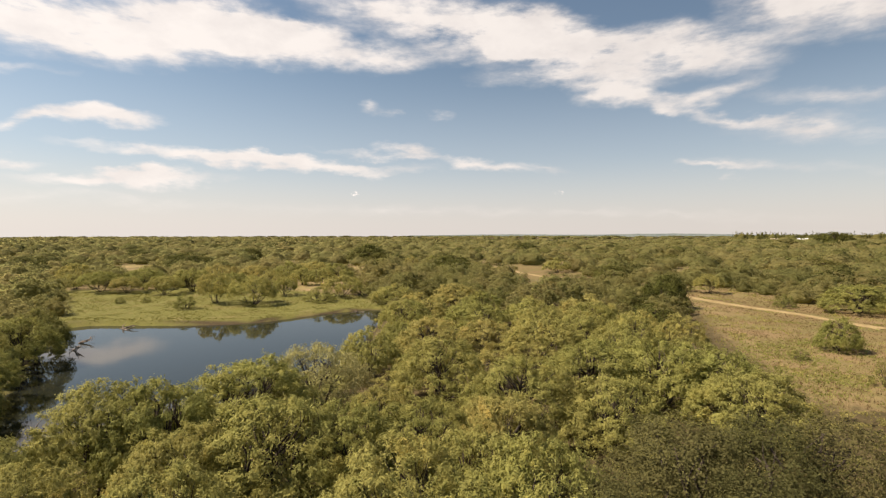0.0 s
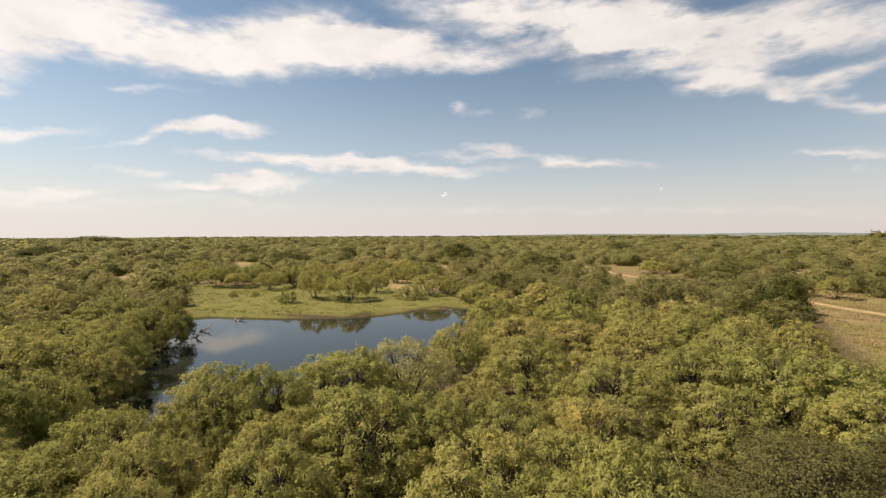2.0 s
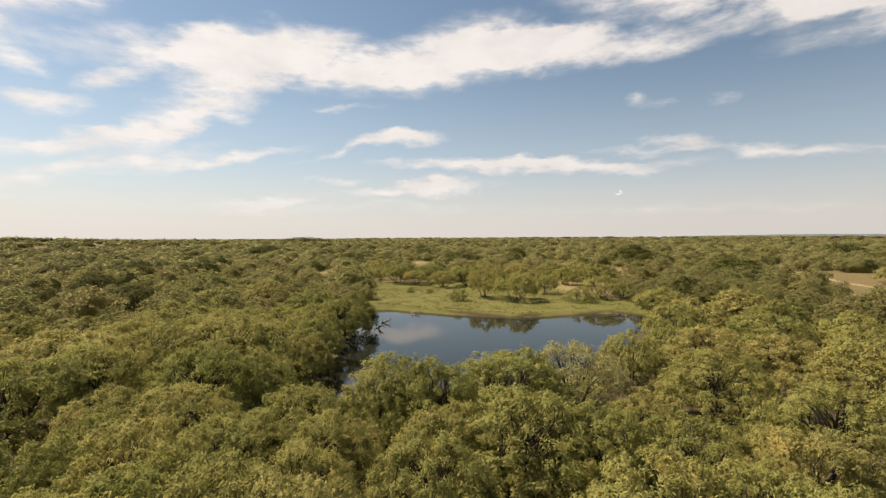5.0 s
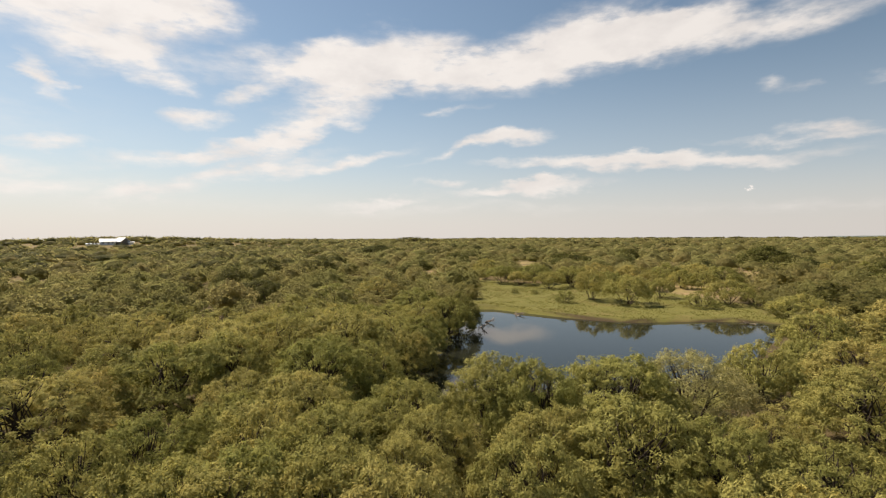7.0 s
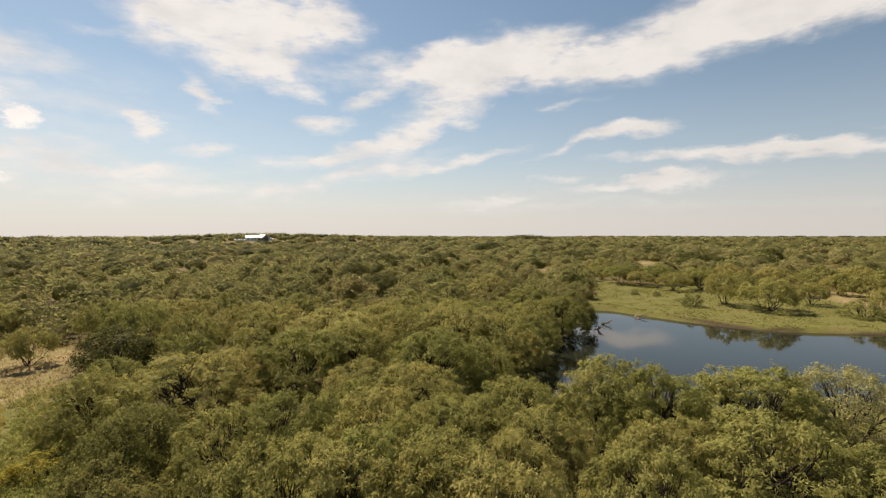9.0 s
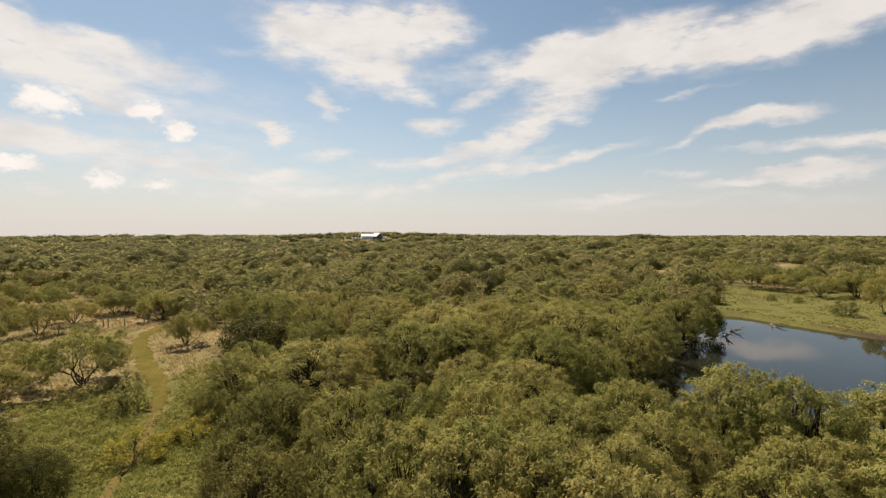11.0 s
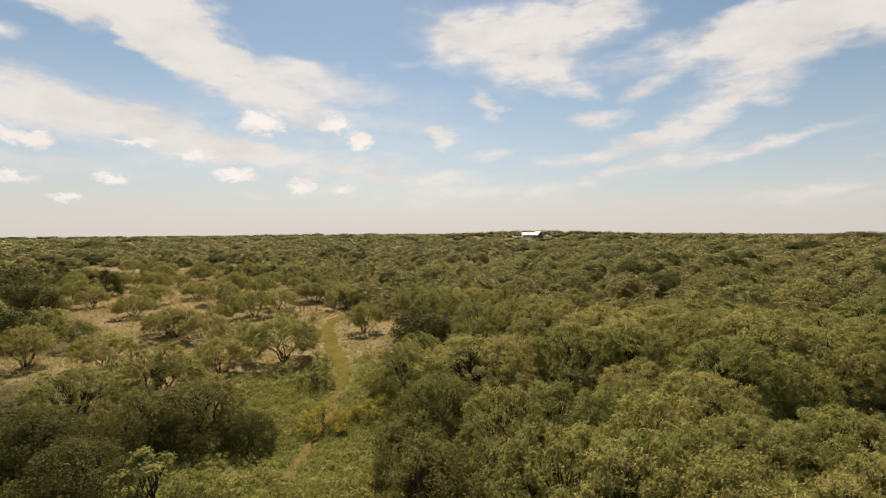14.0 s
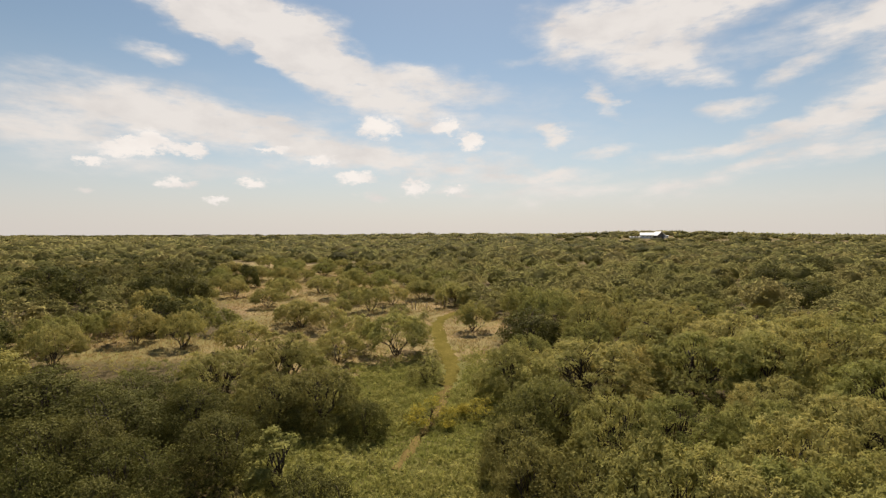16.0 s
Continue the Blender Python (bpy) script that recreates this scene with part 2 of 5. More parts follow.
def blend(nodes, links, fac, a, b):
    n = nodes.new("ShaderNodeMix")
    n.data_type = "RGBA"
    for key, v in (("Factor", fac), ("A", a), ("B", b)):
        if isinstance(v, float):
            n.inputs[key].default_value = v
        elif isinstance(v, tuple):
            n.inputs[key].default_value = (*v, 1)
        else:
            links.new(v, n.inputs[key])
    return n.outputs["Result"]


def spread(nodes, links, value, low, high, to_low=0.0, to_high=1.0):
    n = nodes.new("ShaderNodeMapRange")
    n.inputs["From Min"].default_value, n.inputs["From Max"].default_value = low, high
    n.inputs["To Min"].default_value, n.inputs["To Max"].default_value = to_low, to_high
    links.new(value, n.inputs["Value"])
    return n.outputs[0]


def leaf_material(name, shade, light, dry, dry_share, through_share=0.45, vary=0.28, joined_plants=False, tone=(0.78, 1.16), clump_size=2.0):
    """Small leaves: colour varies leaf by leaf, clump by clump and plant by plant."""
    m, nodes, links, bsdf = material(name)
    geo = nodes.new("ShaderNodeNewGeometry")
    if joined_plants:
        own = nodes.new("ShaderNodeAttribute")
        own.attribute_name = "plant"
        plant_random = own.outputs["Fac"]
    else:
        plant_random = nodes.new("ShaderNodeObjectInfo").outputs["Random"]
    place = geo.outputs["Position"]
    clump = noise_node(nodes, links, clump_size, 2.0, 0.6, place)
    base = blend(nodes, links, spread(nodes, links, clump.outputs["Fac"], 0.32, 0.68), shade, light)
    sprays = noise_node(nodes, links, 0.42, 3.0, 0.6, place)
    yellow = spread(nodes, links, sprays.outputs["Fac"], 0.72 - dry_share, 0.9 - dry_share * 0.6)
    tips = nodes.new("ShaderNodeMath")
    tips.operation = "MULTIPLY"
    links.new(yellow, tips.inputs[0])
    links.new(spread(nodes, links, clump.outputs["Fac"], 0.35, 0.7), tips.inputs[1])
    base = blend(nodes, links, tips.outputs[0], base, dry)
    # each leaf and each plant a little lighter or darker
    value = nodes.new("ShaderNodeHueSaturation")
    links.new(base, value.inputs["Color"])
    both = nodes.new("ShaderNodeMath")
    both.operation = "MULTIPLY"
    links.new(spread(nodes, links, geo.outputs["Random Per Island"], 0, 1, 1 - vary, 1 + vary), both.inputs[0])
    links.new(spread(nodes, links, plant_random, 0, 1, *tone), both.inputs[1])
    links.new(both.outputs[0], value.inputs["Value"])
    hue = nodes.new("ShaderNodeMath")
    hue.operation = "ADD"
    links.new(spread(nodes, links, plant_random, 0, 1, 0.513, 0.489), hue.inputs[0])
    links.new(spread(nodes, links, noise_node(nodes, links, 0.09, 2.0, 0.5, place).outputs["Fac"], 0.3, 0.7, -0.006, 0.010), hue.inputs[1])
    links.new(hue.outputs[0], value.inputs["Hue"])
    if joined_plants:
        # the broken, leafy surface of crowns seen far off
        leafy = noise_node(nodes, links, 2.6, 4.0, 0.7, place)
        mottle = nodes.new("ShaderNodeMath")
        mottle.operation = "MULTIPLY"
        links.new(both.outputs[0], mottle.inputs[0])
        links.new(spread(nodes, links, leafy.outputs["Fac"], 0.32, 0.68, 0.72, 1.26), mottle.inputs[1])
        links.new(mottle.outputs[0], value.inputs["Value"])
        relief = nodes.new("ShaderNodeBump")
        relief.inputs["Strength"].default_value, relief.inputs["Distance"].default_value = 0.9, 0.5
        links.new(leafy.outputs["Fac"], relief.inputs["Height"])
        links.new(relief.outputs[0], bsdf.inputs["Normal"])
    links.new(value.outputs[0], bsdf.inputs["Base Color"])
    bsdf.inputs["Roughness"].default_value = 0.7
    bsdf.inputs["Specular IOR Level"].default_value = 0.06
    thin = nodes.new("ShaderNodeBsdfTranslucent")
    links.new(value.outputs[0], thin.inputs["Color"])
    mix = nodes.new("ShaderNodeMixShader")
    mix.inputs["Fac"].default_value = through_share
    links.new(bsdf.outputs[0], mix.inputs[1])
    links.new(thin.outputs[0], mix.inputs[2])
    links.new(mix.outputs[0], nodes["Material Output"].inputs["Surface"])
    return m


def surface_material(name, dark, light, scale, rough=0.85, bump=0.4, fine=None):
    m, nodes, links, bsdf = material(name)
    place = nodes.new("ShaderNodeNewGeometry").outputs["Position"]
    coarse = noise_node(nodes, links, scale, 5.0, 0.6, place)
    small = noise_node(nodes, links, fine or scale * 9, 4.0, 0.65, place)
    col = blend(nodes, links, spread(nodes, links, coarse.outputs["Fac"], 0.3, 0.7), dark, light)
    value = nodes.new("ShaderNodeHueSaturation")
    links.new(col, value.inputs["Color"])
    links.new(spread(nodes, links, small.outputs["Fac"], 0.3, 0.7, 0.72, 1.25), value.inputs["Value"])
    links.new(value.outputs[0], bsdf.inputs["Base Color"])
    bsdf.inputs["Roughness"].default_value = rough
    bsdf.inputs["Specular IOR Level"].default_value = 0.0 if rough > 0.99 else 0.1 if rough > 0.7 else 0.5
    relief = nodes.new("ShaderNodeBump")
    relief.inputs["Strength"].default_value, relief.inputs["Distance"].default_value = bump, 0.05
    links.new(small.outputs["Fac"], relief.inputs["Height"])
    links.new(relief.outputs[0], bsdf.inputs["Normal"])
    return m


MESQUITE_LEAF = leaf_material("mesquite_leaf", (0.240, 0.224, 0.066), (0.378, 0.332, 0.106), (0.48, 0.366, 0.10), 0.2, 0.45, 0.2)
# far copy of the mesquite leaf, haze put into a flatter, greyer colour
FAR_LEAF = leaf_material("far_mesquite_leaf", (0.252, 0.226, 0.085), (0.312, 0.275, 0.104), (0.34, 0.292, 0.10), 0.03, 0.64, 0.08, True, (0.84, 1.13), 1.1)
THICKET_LEAF = leaf_material("thicket_leaf", (0.250, 0.231, 0.069), (0.382, 0.334, 0.110), (0.48, 0.37, 0.10), 0.18, 0.45, 0.2, True, (0.72, 1.22))
FAR_OAK_LEAF = leaf_material("far_oak_leaf", (0.105, 0.097, 0.030), (0.165, 0.148, 0.046), (0.18, 0.15, 0.05), 0.0, 0.45, 0.2, True)
PALE_LEAF = leaf_material("pale_leaf", (0.25, 0.228, 0.09), (0.36, 0.325, 0.135), (0.36, 0.30, 0.12), 0.05)
OAK_LEAF = leaf_material("oak_leaf", (0.068, 0.066, 0.016), (0.140, 0.130, 0.034), (0.17, 0.145, 0.045), 0.0, 0.3)
SCRUB_LEAF = leaf_material("scrub_leaf", (0.145, 0.132, 0.038), (0.245, 0.218, 0.064), (0.26, 0.215, 0.06), 0.05, 0.4)
DRY_SCRUB_LEAF = leaf_material("dry_scrub_leaf", (0.102, 0.092, 0.033), (0.150, 0.133, 0.050), (0.17, 0.14, 0.055), 0.03, 0.45, 0.12)
SHRUB_LEAF = leaf_material("shrub_leaf", (0.19, 0.178, 0.055), (0.33, 0.30, 0.095), (0.35, 0.31, 0.1), 0.05, 0.55)
WEED_LEAF = leaf_material("weed_leaf", (0.215, 0.215, 0.056), (0.358, 0.328, 0.098), (0.42, 0.335, 0.07), 0.06, 0.45)
FLOWER_LEAF = leaf_material("flowering_weed", (0.25, 0.215, 0.042), (0.41, 0.33, 0.06), (0.53, 0.41, 0.06), 0.25, 0.55)
GRASS_GREEN = leaf_material("green_grass", (0.150, 0.138, 0.034), (0.228, 0.200, 0.054), (0.253, 0.196, 0.070), 0.15, 0.4)
GRASS_RUSSET = leaf_material("russet_grass", (0.188, 0.126, 0.062), (0.290, 0.198, 0.098), (0.13, 0.112, 0.036), 0.16, 0.3)
GRASS_DRY = leaf_material("dry_grass", (0.300, 0.208, 0.094), (0.46, 0.322, 0.150), (0.25, 0.21, 0.08), 0.1, 0.45)
BARK = surface_material("mesquite_bark", (0.035, 0.026, 0.02), (0.10, 0.078, 0.06), 3.0, 0.9, 0.6, 30)
DEAD_WOOD = surface_material("dead_wood", (0.16, 0.12, 0.09), (0.34, 0.27, 0.21), 3.0, 0.85, 0.5, 25)
DIRT = surface_material("track_dirt", (0.230, 0.162, 0.072), (0.323, 0.238, 0.119), 0.5, 0.95, 0.5, 6)
PATH_GRASS = surface_material("path_grass", (0.100, 0.082, 0.020), (0.150, 0.118, 0.034), 0.6, 1.0, 0.5, 7)
PATH_DIRT = surface_material("path_dirt", (0.118, 0.086, 0.030), (0.175, 0.124, 0.048), 0.9, 1.0, 0.5, 7)
WHITE_METAL = surface_material("white_painted_metal", (0.74, 0.74, 0.73), (0.82, 0.82, 0.8), 0.4, 0.4, 0.05, 3)
GREY_WALL = surface_material("weathered_wall", (0.13, 0.12, 0.11), (0.2, 0.18, 0.16), 0.4, 0.8, 0.1, 3)
TAN_WALL = surface_material("tan_wall", (0.42, 0.34, 0.26), (0.52, 0.43, 0.33), 0.4, 0.8, 0.1, 3)
# hill brush with aerial haze put into its base colour
FAR_HILL = surface_material("far_hill_haze", (0.11, 0.13, 0.12), (0.15, 0.165, 0.15), 0.01, 1.0, 0.0, 0.05)


def ground_material():
    m, nodes, links, bsdf = material("ground_cover")
    place = nodes.new("ShaderNodeNewGeometry").outputs["Position"]
    attr = nodes.new("ShaderNodeAttribute")
    attr.attribute_name = "cover"
    sep = nodes.new("ShaderNodeSeparateColor")
    links.new(attr.outputs["Color"], sep.inputs[0])
    patch = noise_node(nodes, links, 0.18, 5.0, 0.62, place)
    tuft = noise_node(nodes, links, 1.3, 5.0, 0.65, place)
    fine_ = noise_node(nodes, links, 9.0, 4.0, 0.7, place)

    def edge(channel, width=0.5):
        add = nodes.new("ShaderNodeMath")
        add.operation = "MULTIPLY_ADD"
        links.new(tuft.outputs["Fac"], add.inputs[0])
        add.inputs[1].default_value = width
        links.new(channel, add.inputs[2])
        return spread(nodes, links, add.outputs[0], 0.45 + width * 0.25, 0.75 + width * 0.5)

    # leaf litter, its colour darkened for the shade under the thicket
    shaded_litter = blend(nodes, links, spread(nodes, links, tuft.outputs["Fac"], 0.35, 0.65), (0.06, 0.047, 0.02), (0.105, 0.075, 0.036))
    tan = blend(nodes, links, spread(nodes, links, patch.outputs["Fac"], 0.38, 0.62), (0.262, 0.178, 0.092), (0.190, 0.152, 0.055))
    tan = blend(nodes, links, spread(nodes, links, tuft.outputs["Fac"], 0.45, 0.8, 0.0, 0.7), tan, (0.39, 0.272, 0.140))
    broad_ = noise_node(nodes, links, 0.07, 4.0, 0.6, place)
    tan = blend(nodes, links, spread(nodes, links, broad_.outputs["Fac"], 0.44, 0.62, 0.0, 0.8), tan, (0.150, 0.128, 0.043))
    green = blend(nodes, links, spread(nodes, links, tuft.outputs["Fac"], 0.3, 0.7), (0.108, 0.103, 0.026), (0.160, 0.143, 0.042))
    green = blend(nodes, links, spread(nodes, links, patch.outputs["Fac"], 0.53, 0.73, 0.0, 0.65), green, (0.200, 0.149, 0.064))
    sand = blend(nodes, links, spread(nodes, links, patch.outputs["Fac"], 0.35, 0.65), (0.180, 0.117, 0.058), (0.138, 0.114, 0.042))
    col = blend(nodes, links, edge(sep.outputs["Green"]), shaded_litter, tan)
    col = blend(nodes, links, edge(sep.outputs["Red"]), col, green)
    col = blend(nodes, links, edge(sep.outputs["Blue"]), col, sand)
    damp = nodes.new("ShaderNodeAttribute")
    damp.attribute_name = "wet"
    col = blend(nodes, links, edge(damp.outputs["Fac"], 0.3), col, (0.07, 0.05, 0.026))
    value = nodes.new("ShaderNodeHueSaturation")
    links.new(col, value.inputs["Color"])
    links.new(spread(nodes, links, fine_.outputs["Fac"], 0.3, 0.7, 0.7, 1.3), value.inputs["Value"])
    links.new(value.outputs[0], bsdf.inputs["Base Color"])
    bsdf.inputs["Roughness"].default_value, bsdf.inputs["Specular IOR Level"].default_value = 0.95, 0.1
    relief = nodes.new("ShaderNodeBump")
    relief.inputs["Strength"].default_value, relief.inputs["Distance"].default_value = 0.7, 0.12
    links.new(fine_.outputs["Fac"], relief.inputs["Height"])
    links.new(relief.outputs[0], bsdf.inputs["Normal"])
    return m


def water_material():
    m, nodes, links, bsdf = material("pond_water")
    place = nodes.new("ShaderNodeNewGeometry").outputs["Position"]
    murk = noise_node(nodes, links, 0.08, 3.0, 0.5, place)
    links.new(blend(nodes, links, murk.outputs["Fac"], (0.010, 0.012, 0.010), (0.020, 0.020, 0.013)), bsdf.inputs["Base Color"])
    bsdf.inputs["Roughness"].default_value, bsdf.inputs["IOR"].default_value = 0.035, 1.333
    ripple = noise_node(nodes, links, 1.6, 3.0, 0.5, place)
    relief = nodes.new("ShaderNodeBump")
    relief.inputs["Strength"].default_value, relief.inputs["Distance"].default_value = 0.05, 0.02
    links.new(ripple.outputs["Fac"], relief.inputs["Height"])
    links.new(relief.outputs[0], bsdf.inputs["Normal"])
    return m


GROUND_COVER, POND_WATER = ground_material(), water_material()

# ---- plan: outlines on the ground, in metres from below the camera ----
POND = ((-50.1, 65.8), (-42.6, 65.4), (-35.7, 65.9), (-27.3, 66.7), (-21.7, 70.9), (-16.1, 76.8), (-11.2, 79.4), (-9.0, 74.0), (-9.0, 56.1), (-10.7, 43.5), (-13.5, 36.6), (-18.5, 34.4), (-21.3, 30.9), (-22.0, 26.9), (-24.4, 26.8), (-29.7, 31.9), (-34.2, 38.9), (-39.5, 47.8), (-43.8, 55.8))
MEADOW = ((-82.5, 106.0), (-65.5, 102.5), (-58.0, 112.7), (-42.9, 112.0), (-28.5, 101.0), (-15.1, 93.3), (-8.0, 77.5), (-10.1, 62.5), (-23.9, 58.4), (-44.8, 57.3))
RIGHT_CLEARING = ((54.8, 115.9), (62.4, 105.2), (60.9, 83.1), (75.0, 74.0), (35.0, 31.0), (25.3, 33.4), (26.3, 37.3), (29.0, 45.6), (32.9, 58.5), (40.4, 78.8))
RIGHT_NEAR = ((28.6, 31.5), (25.3, 33.4), (26.3, 37.3), (29.0, 45.6), (31.0, 52.0), (41.0, 56.0), (46.5, 51.5))
SAND_PATCH = ((14.7, 209.4), (30.5, 182.2), (44.9, 149.8), (38.1, 124.6), (23.5, 131.1), (16.8, 152.7))
LEFT_CLEARING = ((-50.4, -59.6), (-49.6, -46.9), (-48.2, -35.7), (-52.9, -31.9), (-61.9, -36.6), (-82.2, -57.6), (-115.7, -78.0), (-149.7, -84.9), (-162.9, -60.9), (-124.0, -32.4), (-94.1, -18.8), (-76.7, -9.7), (-62.5, 0.5), (-47.8, -1.4), (-35.5, -1.6), (-27.5, -0.8), (-13.0, -0.4), (-12.3, -5.3), (-24.5, -6.2), (-31.0, -7.7), (-38.9, -13.8), (-36.1, -20.8), (-39.9, -25.2), (-36.2, -42.9))
WEEDY_FRONT = ((-39.1, -11.9), (-41.4, -8.0), (-45.4, -2.4), (-35.7, -0.1), (-27.7, 0.6), (-13.1, 0.3), (-12.0, -7.2), (-20.2, -11.8), (-27.8, -15.9), (-33.2, -16.5), (-35.1, -13.3))
TRACK = ((54.5, 60.3), (52.6, 69.7), (49.5, 78.7), (45.7, 92.2), (43.7, 109.9))
SAND_TRACK = ((40.5, 132.5), (27.9, 138.1), (20.0, 165.0), (15.0, 197.1))
PATH_LINE = ((-69.1, -7.7), (-65.8, -9.4), (-59.6, -9.4), (-54.3, -8.6), (-48.9, -7.1), (-44.4, -5.8), (-40.2, -4.9), (-35.9, -4.7), (-31.0, -4.6), (-27.7, -4.9), (-24.5, -5.3), (-22.9, -5.5))
# small bare openings in the brush: place and half width
BARE = ((-116.3, 180.8, 12.3), (-99.9, 162.6, 11.9), (-29.8, 169.6, 10.0), (-105.7, 326.0, 9.9), (47.9, 202.7, 9.8), (-168.7, -52.8, 8.7), (20.9, 156.9, 8.1), (-128.6, 183.0, 7.7), (-162.4, -16.3, 7.1), (-148.9, -76.5, 6.4), (-16.8, 124.4, 6.2), (-163.4, 39.7, 6.2), (-112.9, 121.7, 6.2), (-50.2, 198.6, 6.0), (-160.8, -39.0, 6.0), (-215.7, -80.3, 5.9), (-102.2, 112.9, 5.9), (-135.4, 77.3, 5.9), (-238.1, -12.5, 5.6), (43.9, 113.6, 4.6), (-113.1, 90.2, 4.5))


# ---- mesh tools ----
def mesh_of(name, verts, tris, mat, smooth=False):
    """A mesh from arrays of corners and triangles."""
    me = bpy.data.meshes.new(name)
    verts, tris = np.asarray(verts, np.float32), np.asarray(tris, np.int32)
    me.vertices.add(len(verts))
    me.vertices.foreach_set("co", verts.ravel())
    me.loops.add(tris.size)
    me.loops.foreach_set("vertex_index", tris.ravel())
    me.polygons.add(len(tris))
    me.polygons.foreach_set("loop_start", np.arange(0, tris.size, 3, dtype=np.int32))
    me.polygons.foreach_set("use_smooth", np.full(len(tris), smooth))
    me.update(calc_edges=True)
    me.materials.append(mat)
    return me


def part(name, me, parent, label=""):
    ob = new(name, me)
    ob.parent = parent
    return tagged(ob, label)


def joined(pieces):
    """Many (verts, tris) as one pair of arrays."""
    vs, ts, n = [], [], 0
    for v, t in pieces:
        vs.append(v)
        ts.append(t + n)
        n += len(v)
    return np.concatenate(vs), np.concatenate(ts)


def tube(points, radii, sides=6):
    """A tapered limb along a bent line."""
    points = np.asarray(points, float)
    rings = []
    for i, p in enumerate(points):
        d = points[min(i + 1, len(points) - 1)] - points[max(i - 1, 0)]
        d = d / (np.linalg.norm(d) + 1e-9)
        u = np.cross(d, (0.31, 0.77, 0.55))
        u /= np.linalg.norm(u) + 1e-9
        v = np.cross(d, u)
        a = np.arange(sides) * 2 * np.pi / sides
        rings.append(p + radii[i] * (np.cos(a)[:, None] * u + np.sin(a)[:, None] * v))
    verts = np.concatenate(rings)
    tris = []
    for i in range(len(points) - 1):
        for j in range(sides):
            a, b = i * sides + j, i * sides + (j + 1) % sides
            tris += [(a, b, b + sides), (a, b + sides, a + sides)]
    top = (len(points) - 1) * sides
    tris += [(top, top + j, top + j + 1) for j in range(1, sides - 1)]
    return verts, np.array(tris)


def bent(rng, a, b, bow, n=5):
    """A crooked line from a to b."""
    a, b = np.asarray(a, float), np.asarray(b, float)
    t = np.linspace(0, 1, n)[:, None]
    side = rng.normal(0, 1, 3) * np.linalg.norm(b - a) * bow
    line = a + (b - a) * t + side * np.sin(np.pi * t)
    line[1:-1] += rng.normal(0, 0.035 * np.linalg.norm(b - a), (n - 2, 3))
    return line


def sprigs(rng, places, outward, length, width, droop=0.35, plain=False, tumble=0.72):
    """Folded leaf sprays: four corners and two triangles each."""
    n = len(places)
    up = outward + rng.normal(0, tumble, (n, 3)) + np.array((0, 0, 0.35))
    up /= np.linalg.norm(up, axis=1, keepdims=True) + 1e-9
    d = np.cross(up, rng.normal(0, 1, (n, 3)))
    d /= np.linalg.norm(d, axis=1, keepdims=True) + 1e-9
    d[:, 2] -= droop * 0.6
    s = np.cross(d, up)
    s /= np.linalg.norm(s, axis=1, keepdims=True) + 1e-9
    size = rng.uniform(0.65, 1.35, (n, 1))
    el, w = length * size, width * size
    mid = places + d * el * 0.45 - up * el * 0.10
    if plain:
        v = np.stack([places - d * el * 0.35 + s * w, places - d * el * 0.35 - s * w, places + d * el * 0.65], 1).reshape(-1, 3)
        return v, np.arange(3 * n).reshape(-1, 3)
    v = np.stack([places - d * el * 0.1, mid + s * w, places + d * el * 0.95, mid - s * w], 1).reshape(-1, 3)
    k = np.arange(n)[:, None] * 4
    t = np.stack([k + (0, 1, 2), k + (0, 2, 3)], 1).reshape(-1, 3)
    return v, t


def crown_lobes(rng, h, w, lobes, low, skirted=True, lump=1.0):
    """Rounded masses of foliage set over one broad, uneven dome."""
    out = []
    base = h * low
    for i in range(lobes):
        u = (i + 0.5) / lobes
        lean = math.radians(14 + 80 * u ** 0.66) if i else 0.1
        a = 2 * np.pi * (i * 0.382 + rng.uniform(-0.06, 0.06))
        rad = w * rng.uniform(0.115, 0.165) * lump
        reach = (0.5 * w - rad * 0.85) * rng.uniform(0.88, 1.06)
        tall = (h - base - rad * 1.1) * rng.uniform(0.92, 1.03)
        z = base + max(rad * 0.55, tall * max(0.0, math.cos(lean)) ** 0.85)
        out.append((np.array((reach * math.sin(lean) * math.cos(a), reach * math.sin(lean) * math.sin(a), z)), rad))
    skirt = lobes // 2 if skirted else lobes // 5
    for i in range(skirt):
        a, rad = 2 * np.pi * (i / skirt + rng.uniform(-0.06, 0.06)), w * rng.uniform(0.09, 0.13)
        r = w * rng.uniform(0.36, 0.46)
        out.append((np.array((r * math.cos(a), r * math.sin(a), base + rad * rng.uniform(0.1, 1.2))), rad))
    return out


